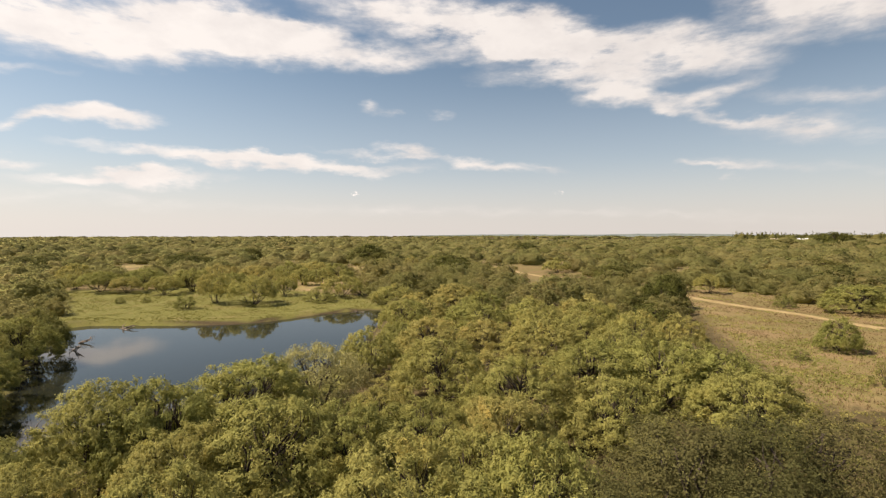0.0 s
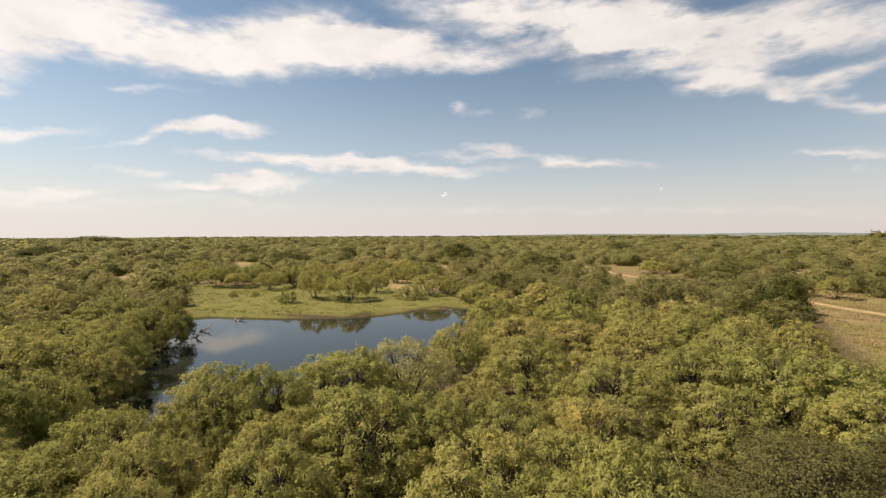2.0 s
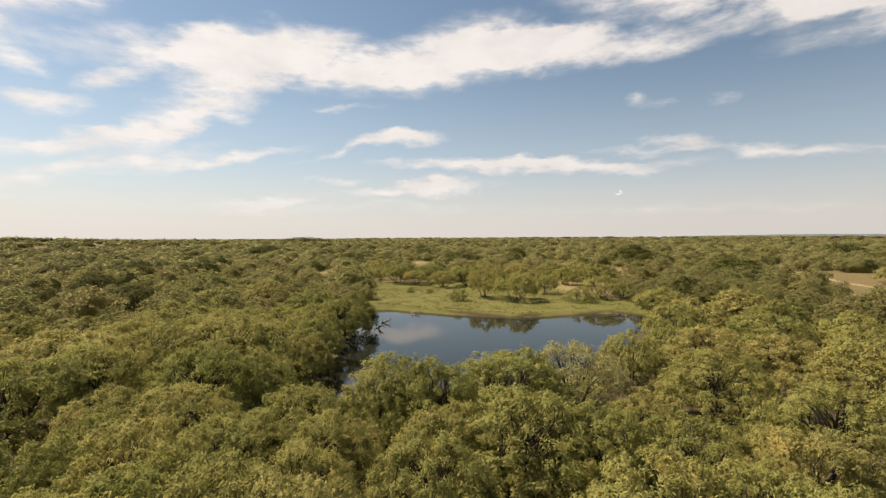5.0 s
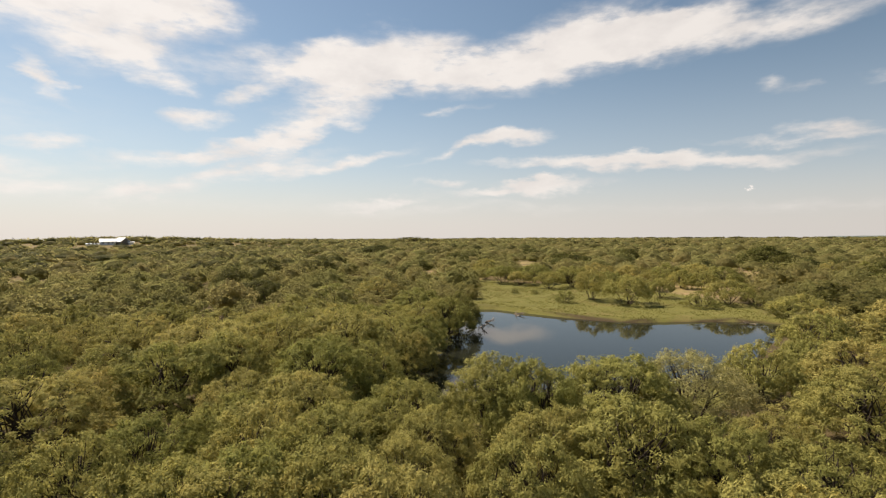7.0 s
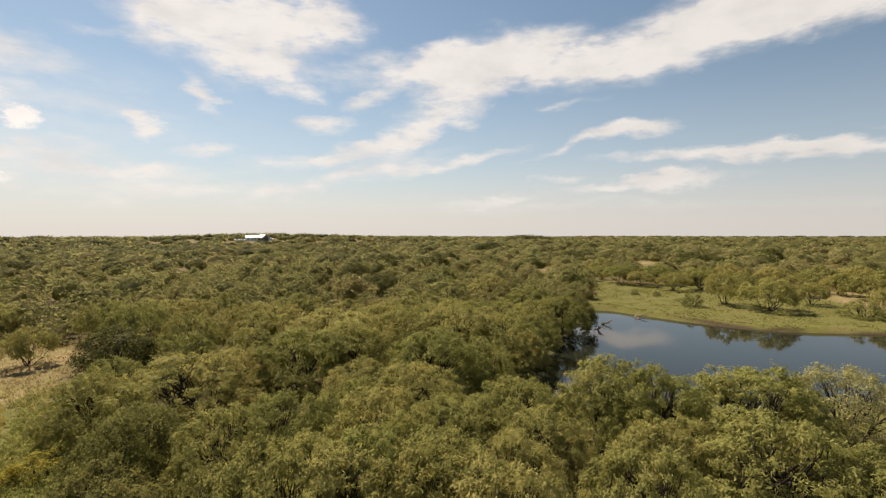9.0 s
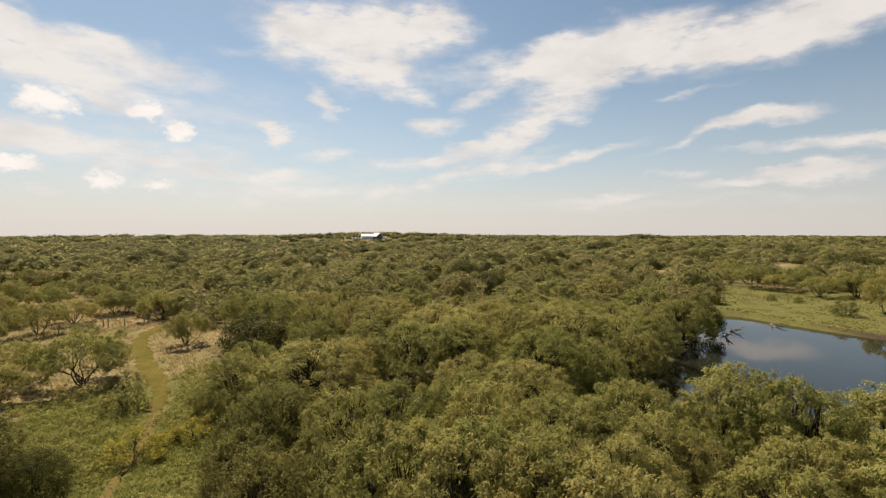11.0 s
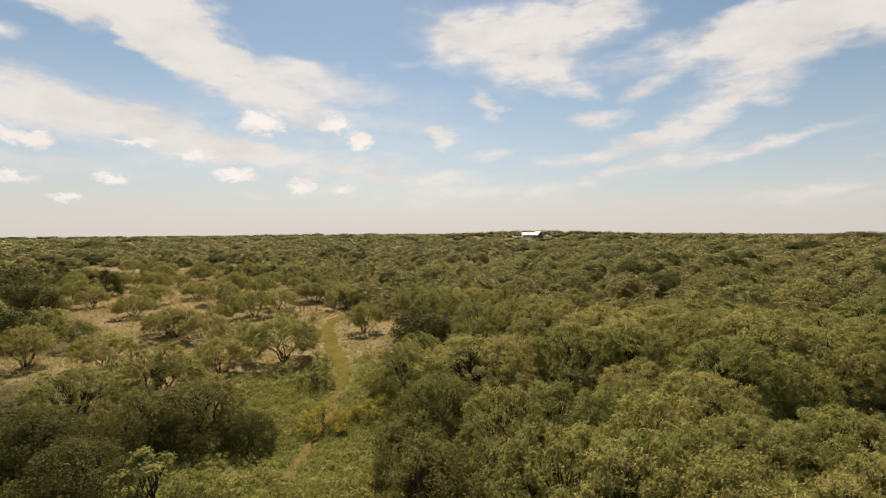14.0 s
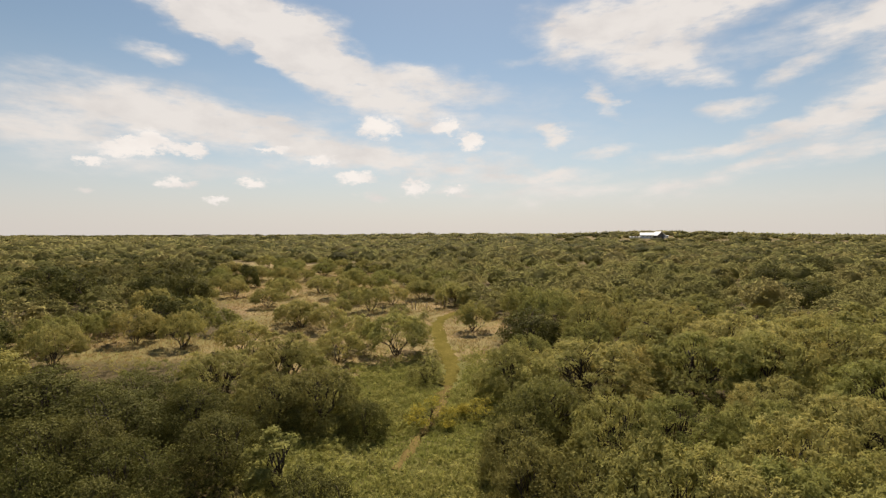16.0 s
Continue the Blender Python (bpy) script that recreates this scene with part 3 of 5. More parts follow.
def leaf_cloud(rng, lobes, tufts, per_tuft, tuft_size, length, width, droop=0.35, floor=0.25, plain=False, tumble=0.72, plume=0.0, loose=0.38):
    weights = np.array([r * r for c, r in lobes])
    pick = rng.choice(len(lobes), tufts, p=weights / weights.sum())
    c = np.array([lobes[i][0] for i in pick])
    r = np.array([lobes[i][1] for i in pick])[:, None]
    mid = np.mean([q[0] for q in lobes], axis=0) * (1, 1, 0.7)
    away = c - mid
    away /= np.linalg.norm(away, axis=1, keepdims=True) + 1e-9
    d = rng.normal(0, 1, (tufts, 3))
    d /= np.linalg.norm(d, axis=1, keepdims=True) + 1e-9
    d += away * 0.55 + np.array((0, 0, 0.3))
    d /= np.linalg.norm(d, axis=1, keepdims=True)
    centre = c + d * r * rng.uniform(1.1 - loose, 1.1, (tufts, 1)) * np.array((1, 1, 0.85))
    n = tufts * per_tuft
    which = np.repeat(np.arange(tufts), per_tuft)
    off = rng.normal(0, 1, (n, 3)) * np.array((1, 1, 0.7)) * tuft_size * rng.uniform(0.6, 1.3, (tufts, 1))[which]
    own = 0.35
    if plume:
        # feathery sprays that arch outward
        axis = d + away * 0.35 + rng.normal(0, 0.45, (tufts, 3)) + np.array((0, 0, 0.05))
        axis /= np.linalg.norm(axis, axis=1, keepdims=True)
        along = rng.uniform(-0.7, 1.0, (n, 1))
        far = np.clip(along, 0, 1)
        off = off * (1 - 0.5 * far) + axis[which] * along * plume * rng.uniform(0.6, 1.35, (tufts, 1))[which]
        off[:, 2] -= (0.45 * plume * far * far)[:, 0]
        own = 0.75
    p = centre[which] + off
    p[:, 2] = np.maximum(p[:, 2], floor)
    whole = p - mid
    out = off / (np.linalg.norm(off, axis=1, keepdims=True) + 1e-9) * own + d[which] * 0.5
    out += whole / (np.linalg.norm(whole, axis=1, keepdims=True) + 1e-9) * (1.15 - own)
    return sprigs(rng, p, out, length, width, droop, plain, tumble), centre


def limbs_of(rng, h, w, lobes, centres, stems, sides, twigs, girth=0.021):
    pieces = []
    for i in range(stems):
        c, r = lobes[i % len(lobes)]
        start = np.array((rng.uniform(-0.2, 0.2), rng.uniform(-0.2, 0.2), -0.25))
        line = bent(rng, start, c + np.array((0, 0, -0.25 * r)), 0.10, 6)
        rad = girth * h * rng.uniform(0.7, 1.2)
        pieces.append(tube(line, np.linspace(rad, rad * 0.35, 6), sides))
        for j in range(twigs):
            at = line[2 + j % 3]
            near = centres[np.argsort(np.linalg.norm(centres - c, axis=1))[:14]]
            end = near[rng.integers(len(near))]
            pieces.append(tube(bent(rng, at, end, 0.08, 4), np.linspace(rad * 0.4, rad * 0.1, 4), max(3, sides - 2)))
    return joined(pieces)


# ---- plant models, built once each and then copied ----
def plant_model(name, seed, h, w, lobes, low, tufts, per_tuft, tuft_size, length, width, leaf, stems, sides=6, twigs=5, droop=0.35, crown_name="crown", skirted=True, plain=False, plume=0.0, girth=0.021, tumble=0.72):
    rng = np.random.default_rng(seed)
    shape = crown_lobes(rng, h, w, lobes, low, skirted)
    (v, t), centres = leaf_cloud(rng, shape, tufts, per_tuft, tuft_size, length, width, droop, plain=plain, plume=plume, tumble=tumble)
    tv, tt = limbs_of(rng, h, w, shape, centres, stems, sides, twigs, girth)
    return {"name": name, "size": (w, h), "crown": mesh_of(name + "_crown", v, t, leaf), "trunk": mesh_of(name + "_trunk", tv, tt, BARK, True), "crown_name": crown_name}


NEAR_MESQUITE = [plant_model("mesquite_tree", 10 + i, 4.6, 6.4, 30 + 2 * (i % 3), 0.16 + 0.05 * (i % 3), 560, 54, 0.14, 0.15, 0.025, MESQUITE_LEAF, 7, 6, 7, skirted=i % 3 != 1, plain=True, plume=0.2, tumble=0.52) for i in range(6)]
MID_MESQUITE = [plant_model("mesquite_tree", 20 + i, 4.4, 6.4, 24 + 2 * (i % 3), 0.15 + 0.05 * (i % 3), 400, 38, 0.16, 0.18, 0.034, MESQUITE_LEAF, 6, 5, 5, skirted=i % 3 != 1, plain=True, plume=0.22, tumble=0.52) for i in range(6)]
FAR_MESQUITE = [plant_model("mesquite_tree", 30 + i, 4.3, 6.4, 14 + i % 3, 0.16 + 0.04 * (i % 3), 270, 24, 0.19, 0.25, 0.058, MESQUITE_LEAF, 5, 5, 3, plain=True, plume=0.25, tumble=0.5) for i in range(6)]
NEAR_OAK = [plant_model("oak_tree", 50 + i, 4.4, 5.8, 26, 0.08, 560, 30, 0.24, 0.125, 0.034, OAK_LEAF, 5, 6, 4, 0.1, plain=True) for i in range(4)]
NEAR_SCRUB = [plant_model("scrub_oak", 55 + i, 4.0, 5.4, 26, 0.08, 480, 28, 0.2, 0.15, 0.036, SCRUB_LEAF, 6, 6, 5, 0.15, plain=True, plume=0.22) for i in range(3)]
DRY_SCRUB = [plant_model("scrub_oak", 155 + i, 4.4, 5.4, 30, 0.06, 700, 34, 0.22, 0.095, 0.024, DRY_SCRUB_LEAF, 3, 6, 2, 0.1, plain=True) for i in range(3)]
MID_OAK = [plant_model("oak_tree", 60 + i, 4.6, 6.2, 16, 0.10, 260, 26, 0.32, 0.24, 0.07, OAK_LEAF, 4, 5, 3, 0.1, plain=True) for i in range(4)]
SHRUBS = [plant_model("shrub", 70 + i, 2.3, 2.9, 12, 0.08, 120, 24, 0.13, 0.15, 0.03, SHRUB_LEAF, 8, 4, 3, 0.0, "foliage", plain=True, plume=0.22) for i in range(3)]
WEEDS = [plant_model("weed_bush", 80 + i, 1.2, 1.9, 9, 0.08, 70, 22, 0.13, 0.11, 0.022, FLOWER_LEAF, 8, 3, 2, -0.3, "foliage", plain=True, plume=0.2) for i in range(2)]
SAPLINGS = [plant_model("sapling", 90 + i, 3.0, 2.1, 9, 0.22, 130, 26, 0.12, 0.15, 0.03, MESQUITE_LEAF, 3, 5, 5, 0.1, plain=True, plume=0.28) for i in range(2)]
PALE_MESQUITE = [plant_model("mesquite_tree", 47, 4.6, 6.4, 18, 0.2, 420, 34, 0.2, 0.19, 0.026, PALE_LEAF, 7, plain=True, plume=0.3)]
OPEN_MESQUITE = [plant_model("mesquite_tree", 40 + i, 4.0, 6.4, 17, 0.32, 330, 30, 0.17, 0.19, 0.04, MESQUITE_LEAF, 8, 5, 5, skirted=False, plain=True, plume=0.26, girth=0.014, tumble=0.55) for i in range(4)]

planted = []


def plant(model, x, y, h, w, label, category, group):
    """One plant as a thing of its own: an empty at its foot with trunk and crown."""
    i = len(planted)
    root = new(model["name"])
    root.empty_display_size = 0.3
    turn = (i * 137.5 + 40 * math.sin(i * 1.7)) % 360
    w0, h0 = model["size"]
    z = float(ground_height(np.array([x]), np.array([y]))[0])
    root.matrix_basis = pose(x, y, z, 0, 0, turn) @ Matrix.Diagonal((w / w0, w / w0, h / h0, 1))
    part("trunk", model["trunk"], root)
    part(model["crown_name"], model["crown"], root)
    planted.append((x, y, w))
    return tagged(root, label, category, group)


def zone_words(x, y):
    p = (np.array([x]), np.array([y]))
    if outline(MEADOW, *p)[0] > -6 and math.hypot(x, y) > 60:
        return "on the pond meadow", "trees by the pond meadow"
    if outline(LEFT_CLEARING, *p)[0] > -4:
        return "in dry tan grass", "trees in the grass clearing"
    if outline(RIGHT_CLEARING, *p)[0] > -4:
        return "beside the sandy track", "trees by the sandy track"
    if outline(POND, *p)[0] > -5:
        return "on the pond bank", "trees on the pond bank"
    return "in the dense thicket", "trees in the thicket"


def mesquite(x, y, h, w):
    away = math.hypot(x, y)
    words, group = zone_words(x, y)
    models = NEAR_MESQUITE if away < 36 else FAR_MESQUITE if away > 62 else MID_MESQUITE
    if away > 42 and "thicket" not in words and "bank" not in words:
        models, w = OPEN_MESQUITE, w * 1.08
    look_ = "low spreading" if h < 3.8 else "feathery yellow-green"
    return plant(models[len(planted) % len(models)], x, y, h, min(max(w, 1.1 * h), 1.75 * h), f"{look_} mesquite tree, dark forked trunk, {words}", "tree", group)


def dense_mesquite(x, y, h, w):
    words, group = zone_words(x, y)
    return plant(NEAR_MESQUITE[len(planted) % 2 * 3], x, y, h, w, f"dense bushy green mesquite tree {words}", "tree", group)


def pale_mesquite(x, y, h, w):
    return plant(PALE_MESQUITE[0], x, y, h, w, "thin pale grey-green mesquite tree on the pond bank", "tree", "trees on the pond bank")


def oak(x, y, h, w):
    words, group = zone_words(x, y)
    models = MID_OAK if math.hypot(x, y) > 42 else NEAR_OAK
    return plant(models[len(planted) % len(models)], x, y, h, max(w, 0.95 * h), f"dense dark green oak tree {words}", "tree", group)


def scrub(x, y, h, w):
    words, group = zone_words(x, y)
    return plant(NEAR_SCRUB[len(planted) % 3], x, y, h, w, f"leafy medium green scrub oak {words}", "tree", group)


def dry_scrub(x, y, h, w):
    words, group = zone_words(x, y)
    return plant(DRY_SCRUB[len(planted) % 3], x, y, h, w, f"dense grey-green small-leaved scrub oak {words}", "tree", group)


def shrub(x, y, h, w):
    words, group = zone_words(x, y)
    return plant(SHRUBS[len(planted) % 3], x, y, h, w, f"small rounded green shrub {words}", "shrub", group.replace("trees", "shrubs"))


def weed_bush(x, y, h, w):
    return plant(WEEDS[len(planted) % 2], x, y, h, w, "low yellow-flowered weed bush beside the grassy path", "bush", "weed bushes by the path")


def sapling(x, y, h, w):
    return plant(SAPLINGS[len(planted) % 2], x, y, h, w, "thin light green sapling at the edge of the thicket", "sapling", "saplings by the clearing")


# ---- ground ----
def outline(corners, x, y):
    """Distance to an outline, positive inside."""
    c = np.array(corners)
    best = np.full(len(x), 1e9)
    inside = np.zeros(len(x), bool)
    for (ax, ay), (bx, by) in zip(c, np.roll(c, -1, 0)):
        ex, ey = bx - ax, by - ay
        t = np.clip(((x - ax) * ex + (y - ay) * ey) / (ex * ex + ey * ey), 0, 1)
        best = np.minimum(best, np.hypot(x - ax - t * ex, y - ay - t * ey))
        cross = (ay > y) != (by > y)
        inside ^= cross & (x < ex * (y - ay) / (ey if abs(ey) > 1e-9 else 1e-9) + ax)
    return np.where(inside, best, -best)


def near_line(line, x, y):
    best = np.full(len(x), 1e9)
    for (ax, ay), (bx, by) in zip(line[:-1], line[1:]):
        ex, ey = bx - ax, by - ay
        t = np.clip(((x - ax) * ex + (y - ay) * ey) / (ex * ex + ey * ey), 0, 1)
        best = np.minimum(best, np.hypot(x - ax - t * ex, y - ay - t * ey))
    return best


def bump(x, y, az, dist, height, size):
    hx, hy = -math.sin(radians(az)) * dist, math.cos(radians(az)) * dist
    return height * np.exp(-((x - hx) ** 2 + (y - hy) ** 2) / (2 * size * size))


def thin_places(x, y):
    """Slow swings of the thicket's density."""
    u, v = x * 0.018, y * 0.018
    return 0.33 * (np.sin(u * 2.1 + 1.7 * np.sin(v * 1.3 + 0.6)) * np.cos(v * 1.9 + 1.2 * np.sin(u * 1.1)) + 0.6 * np.sin(u * 4.7 + v * 3.1 + 2.0 * np.sin(v * 2.3)))


WATER_LEVEL = -0.45


def ground_height(x, y):
    r = np.hypot(x, y)
    roll = 0.16 * np.sin(x * 0.11 + 1.3) * np.cos(y * 0.09) + 0.08 * np.sin(x * 0.31) * np.sin(y * 0.27 + 2)
    far = np.clip((r - 200) / 600, 0, 1)
    roll = roll + far * 2.2 * (np.sin(x * 0.006 + 0.4) * np.cos(y * 0.005) + 0.5)
    roll = roll - 1.1 * np.clip((r - 250) / 1000, 0, 5) ** 2
    hills = bump(x, y, 75, 610, 8.0, 100) + bump(x, y, 60, 900, 5.0, 180) + bump(x, y, -36, 620, 3.0, 110) + bump(x, y, 100, 900, 4.0, 160)
    d = outline(POND, x, y)
    keep = np.clip(-d / 6, 0, 1)
    bank = np.clip((d + 1.2) / 2.6, 0, 1)
    bank = bank * bank * (3 - 2 * bank)
    return roll * keep + hills - 1.5 * bank + 0.12 * np.clip(1 - np.abs(d + 2.0) / 2, 0, 1)


def build_ground():
    n, a = 230, 50.0
    u = np.linspace(-1, 1, n)
    top = math.asinh(4700 / a)
    gx, gy = np.meshgrid(a * np.sinh(u * top) - 12, a * np.sinh(u * top) + 34)
    x, y = gx.ravel(), gy.ravel()
    z = ground_height(x, y)
    k = np.arange(n * n).reshape(n, n)
    q = np.stack([k[:-1, :-1], k[:-1, 1:], k[1:, 1:], k[1:, :-1]], -1).reshape(-1, 4)
    tris = np.concatenate([q[:, (0, 1, 2)], q[:, (0, 2, 3)]])
    me = mesh_of("ground", np.stack([x, y, z], 1), tris, GROUND_COVER, True)
    soft = lambda d, w: np.clip(d / w + 0.5, 0, 1)
    meadow = soft(outline(MEADOW, x, y), 6)
    weedy = soft(outline(WEEDY_FRONT, x, y), 5)
    bank = soft(3.5 - np.abs(outline(POND, x, y) + 1.5), 2) * (outline(POND, x, y) < 1)
    clear = np.maximum(soft(outline(LEFT_CLEARING, x, y), 6), soft(outline(RIGHT_CLEARING, x, y), 6) * 0.9)
    gaps = thin_places(x, y)
    clear = np.maximum(clear, np.clip(gaps * 2.2 - 0.15, 0, 1) * (np.hypot(x, y) > 60) * (np.hypot(x, y) < 400))
    # no clearing here: ground blends towards tan from 60 m off the camera
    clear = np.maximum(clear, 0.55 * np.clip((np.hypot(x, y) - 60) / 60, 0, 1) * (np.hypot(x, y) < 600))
    for bx, by, size in BARE:
        gap = np.clip(1.3 - np.hypot(x - bx, y - by) / size, 0, 1)
        clear = np.maximum(clear, gap)
    sand = np.maximum(np.maximum(soft(outline(SAND_PATCH, x, y), 8), 0.6 * soft(outline(RIGHT_CLEARING, x, y), 6)), 0.9 * soft(3.0 - near_line(TRACK, x, y), 3))
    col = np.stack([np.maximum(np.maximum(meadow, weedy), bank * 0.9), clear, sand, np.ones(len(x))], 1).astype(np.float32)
    shore = outline(POND, x, y)
    wet = np.clip(1.1 - np.abs(shore + 0.2) / 1.6, 0, 1)
    me.color_attributes.new("wet", "FLOAT_COLOR", "POINT").data.foreach_set("color", np.repeat(wet, 4).astype(np.float32))
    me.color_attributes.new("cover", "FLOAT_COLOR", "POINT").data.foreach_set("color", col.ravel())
    return tagged(new("ground", me), "flat brush country of dry tan grass and green patches", "ground", kind="structure")


build_ground()


def build_water():
    xs = [c[0] for c in POND]
    ys = [c[1] for c in POND]
    n = 40
    x, y = np.meshgrid(np.linspace(min(xs) - 1, max(xs) + 1, n), np.linspace(min(ys) - 1, max(ys) + 1, n))
    keep = outline(POND, x.ravel(), y.ravel()).reshape(n, n) > -4.5
    k = np.arange(n * n).reshape(n, n)
    use = keep[:-1, :-1] & keep[1:, :-1] & keep[:-1, 1:] & keep[1:, 1:]
    q = np.stack([k[:-1, :-1], k[:-1, 1:], k[1:, 1:], k[1:, :-1]], -1)[use]
    tris = np.concatenate([q[:, (0, 1, 2)], q[:, (0, 2, 3)]])
    me = mesh_of("pond", np.stack([x.ravel(), y.ravel(), np.full(n * n, WATER_LEVEL)], 1), tris, POND_WATER)
    tagged(new("water", me), "still dark stock pond water reflecting the sky", "pond", kind="structure")


build_water()


def strip(name, line, width, mat, label, category, lift=0.035, rough_edge=0.35, seed=3, end_width=None):
    """A worn strip of ground that follows a line."""
    rng = np.random.default_rng(seed)
    pts = []
    for (ax, ay), (bx, by) in zip(line[:-1], line[1:]):
        n = max(2, int(math.hypot(bx - ax, by - ay) / 0.7))
        for i in range(n):
            pts.append((ax + (bx - ax) * i / n, ay + (by - ay) * i / n))
    pts.append(line[-1])
    pts = np.array(pts)
    for _ in range(12):
        pts[1:-1] = (pts[:-2] + pts[1:-1] * 2 + pts[2:]) / 4
    d = np.gradient(pts, axis=0)
    side = np.stack([-d[:, 1], d[:, 0]], 1) / np.linalg.norm(d, axis=1, keepdims=True)
    width = np.linspace(0, 1, len(pts))[:, None] ** 2 * ((end_width or width) - width) + width
    cols = []
    for f in (-1, -0.5, 0, 0.5, 1):
        wob = rng.normal(0, rough_edge * abs(f), (len(pts), 1)) + 0.4 * np.sin(np.arange(len(pts)) * 0.37 + f)[:, None] * abs(f)
        xy = pts + side * (f * width / 2 + wob * width * 0.18)
        z = ground_height(xy[:, 0], xy[:, 1]) + lift * (1 if abs(f) < 1 else -1.5)
        cols.append(np.column_stack([xy, z]))
    v = np.stack(cols, 1).reshape(-1, 3)
    k = np.arange(len(v)).reshape(-1, 5)
    q = np.stack([k[:-1, :-1], k[1:, :-1], k[1:, 1:], k[:-1, 1:]], -1).reshape(-1, 4)
    tris = np.concatenate([q[:, (0, 2, 1)], q[:, (0, 3, 2)]])
    return tagged(new(name, mesh_of(name, v, tris, mat, True)), label, category, kind="structure")


strip("road", TRACK, 2.6, DIRT, "pale sandy ranch track through dry grass", "track", 0.05)
strip("road", SAND_TRACK, 3.5, DIRT, "bare sandy end of the ranch track", "track", 0.05, seed=4)
strip("path", PATH_LINE[:8], 2.5, PATH_GRASS, "mown green grass path winding through the clearing", "path", 0.06, 0.75, seed=5, end_width=1.5)
strip("path", PATH_LINE[7:], 1.2, PATH_DIRT, "worn brown footpath through green weeds", "path", 0.05, 1.3, seed=6, end_width=0.6)



# trees and bushes told apart one by one: place, height, crown width
# placed along camera sight lines; some oaks raised in height to show from there
oak(-67.0, -48.8, 6.0, 6.2)
oak(35.7, 79.2, 5.7, 6.7)
oak(-79.9, 43.7, 3.6, 4.9)
oak(-71.0, -58.2, 4.6, 5.4)
oak(-67.8, -67.0, 5.4, 9.5)
oak(-87.3, 46.2, 3.8, 10.1)
oak(-94.4, 36.1, 3.6, 5.0)
oak(-93.8, -54.7, 5.3, 4.2)
oak(-107.6, 50.9, 5.1, 8.5)
oak(-111.8, -38.3, 4.5, 4.5)
oak(-82.2, -88.6, 5.3, 10.6)
oak(41.8, 122.9, 4.3, 8.3)
oak(-104.6, -79.1, 5.4, 9.1)
oak(-102.6, -93.8, 4.1, 10.4)
oak(2.3, 145.8, 6.0, 14.0)
oak(-134.2, -54.5, 3.3, 5.3)
oak(-129.7, 89.7, 5.2, 8.0)
oak(-145.3, 78.6, 5.2, 11.0)
oak(-119.0, 121.6, 3.4, 8.1)
oak(-23.2, 179.4, 5.3, 10.2)
oak(-86.8, 167.3, 5.7, 15.7)
oak(-184.3, -20.3, 4.6, 7.9)
oak(-117.9, 156.0, 3.4, 8.7)
oak(-30.1, 197.1, 8.3, 16.1)
oak(-10.7, 200.8, 4.0, 8.5)
oak(-156.0, -135.7, 4.1, 13.7)
oak(125.3, 163.8, 3.8, 11.1)
oak(-202.9, 39.9, 4.0, 10.7)
oak(-133.9, 158.4, 5.0, 11.4)
oak(-153.1, -158.0, 4.1, 15.7)
oak(-148.2, 170.6, 4.3, 9.8)
oak(96.3, 206.5, 3.6, 13.9)
oak(129.5, 186.1, 3.3, 8.4)
oak(-83.4, 213.2, 6.2, 11.1)
oak(-135.1, 220.2, 5.1, 13.0)
oak(-96.4, 244.7, 4.9, 9.5)
oak(-292.5, 41.8, 5.5, 20.6)
oak(-239.6, -174.6, 5.6, 11.9)
oak(-158.6, 251.9, 4.0, 12.9)
oak(-229.9, 199.4, 6.7, 26.2)
oak(50.4, 296.4, 6.5, 14.2)
oak(-292.4, 93.6, 5.0, 17.2)
oak(-314.4, 47.5, 5.6, 17.9)
oak(-252.1, 215.7, 5.8, 34.3)
oak(50.3, 327.0, 6.9, 11.9)
oak(-370.7, 12.7, 5.1, 17.5)
oak(-330.4, -200.4, 7.5, 20.1)
oak(-160.8, 351.0, 4.3, 12.4)
oak(-528.9, -4.8, 6.0, 29.1)
oak(-512.5, -270.2, 7.7, 24.7)
oak(-452.9, 448.6, 9.0, 59.2)
mesquite(-15.9, 22.7, 5.3, 6.0)
mesquite(-13.6, 23.0, 5.2, 4.0)
mesquite(-10.9, 27.5, 5.3, 7.4)
mesquite(-7.4, 21.2, 5.3, 7.4)
mesquite(-10.8, 20.0, 4.4, 5.0)
mesquite(-14.5, 16.4, 4.3, 4.4)
mesquite(-34.6, 33.0, 4.6, 6.4)
mesquite(-31.6, 27.6, 3.8, 5.2)
mesquite(-38.2, 39.6, 4.6, 5.8)
mesquite(-27.8, 23.6, 4.2, 5.6)
mesquite(-9.1, 15.6, 4.7, 3.5)
mesquite(-4.4, 22.1, 4.8, 4.3)
pale_mesquite(-8.6, 33.5, 4.8, 6.6)
mesquite(-0.9, 23.2, 4.4, 6.0)
mesquite(-1.5, 16.5, 5.2, 4.5)
mesquite(4.9, 29.5, 4.9, 7.4)
mesquite(2.9, 22.7, 4.9, 4.4)
mesquite(1.3, 18.3, 4.8, 4.5)
mesquite(3.3, 16.7, 5.2, 3.5)
mesquite(10.4, 33.9, 4.9, 7.3)
mesquite(14.9, 33.7, 4.9, 7.4)
mesquite(9.5, 27.0, 4.5, 5.8)
mesquite(17.7, 27.8, 4.5, 6.7)
mesquite(18.7, 33.2, 4.3, 6.3)
mesquite(0.9, 15.7, 4.5, 2.9)
oak(-22.2, -20.6, 3.4, 6.1)
oak(-17.3, -15.4, 3.4, 4.3)
oak(-25.6, -22.1, 3.4, 5.9)
oak(-14.0, -13.8, 3.4, 3.9)
dry_scrub(9.4, 19.2, 5.0, 6.8)
dry_scrub(12.7, 19.3, 4.9, 6.4)
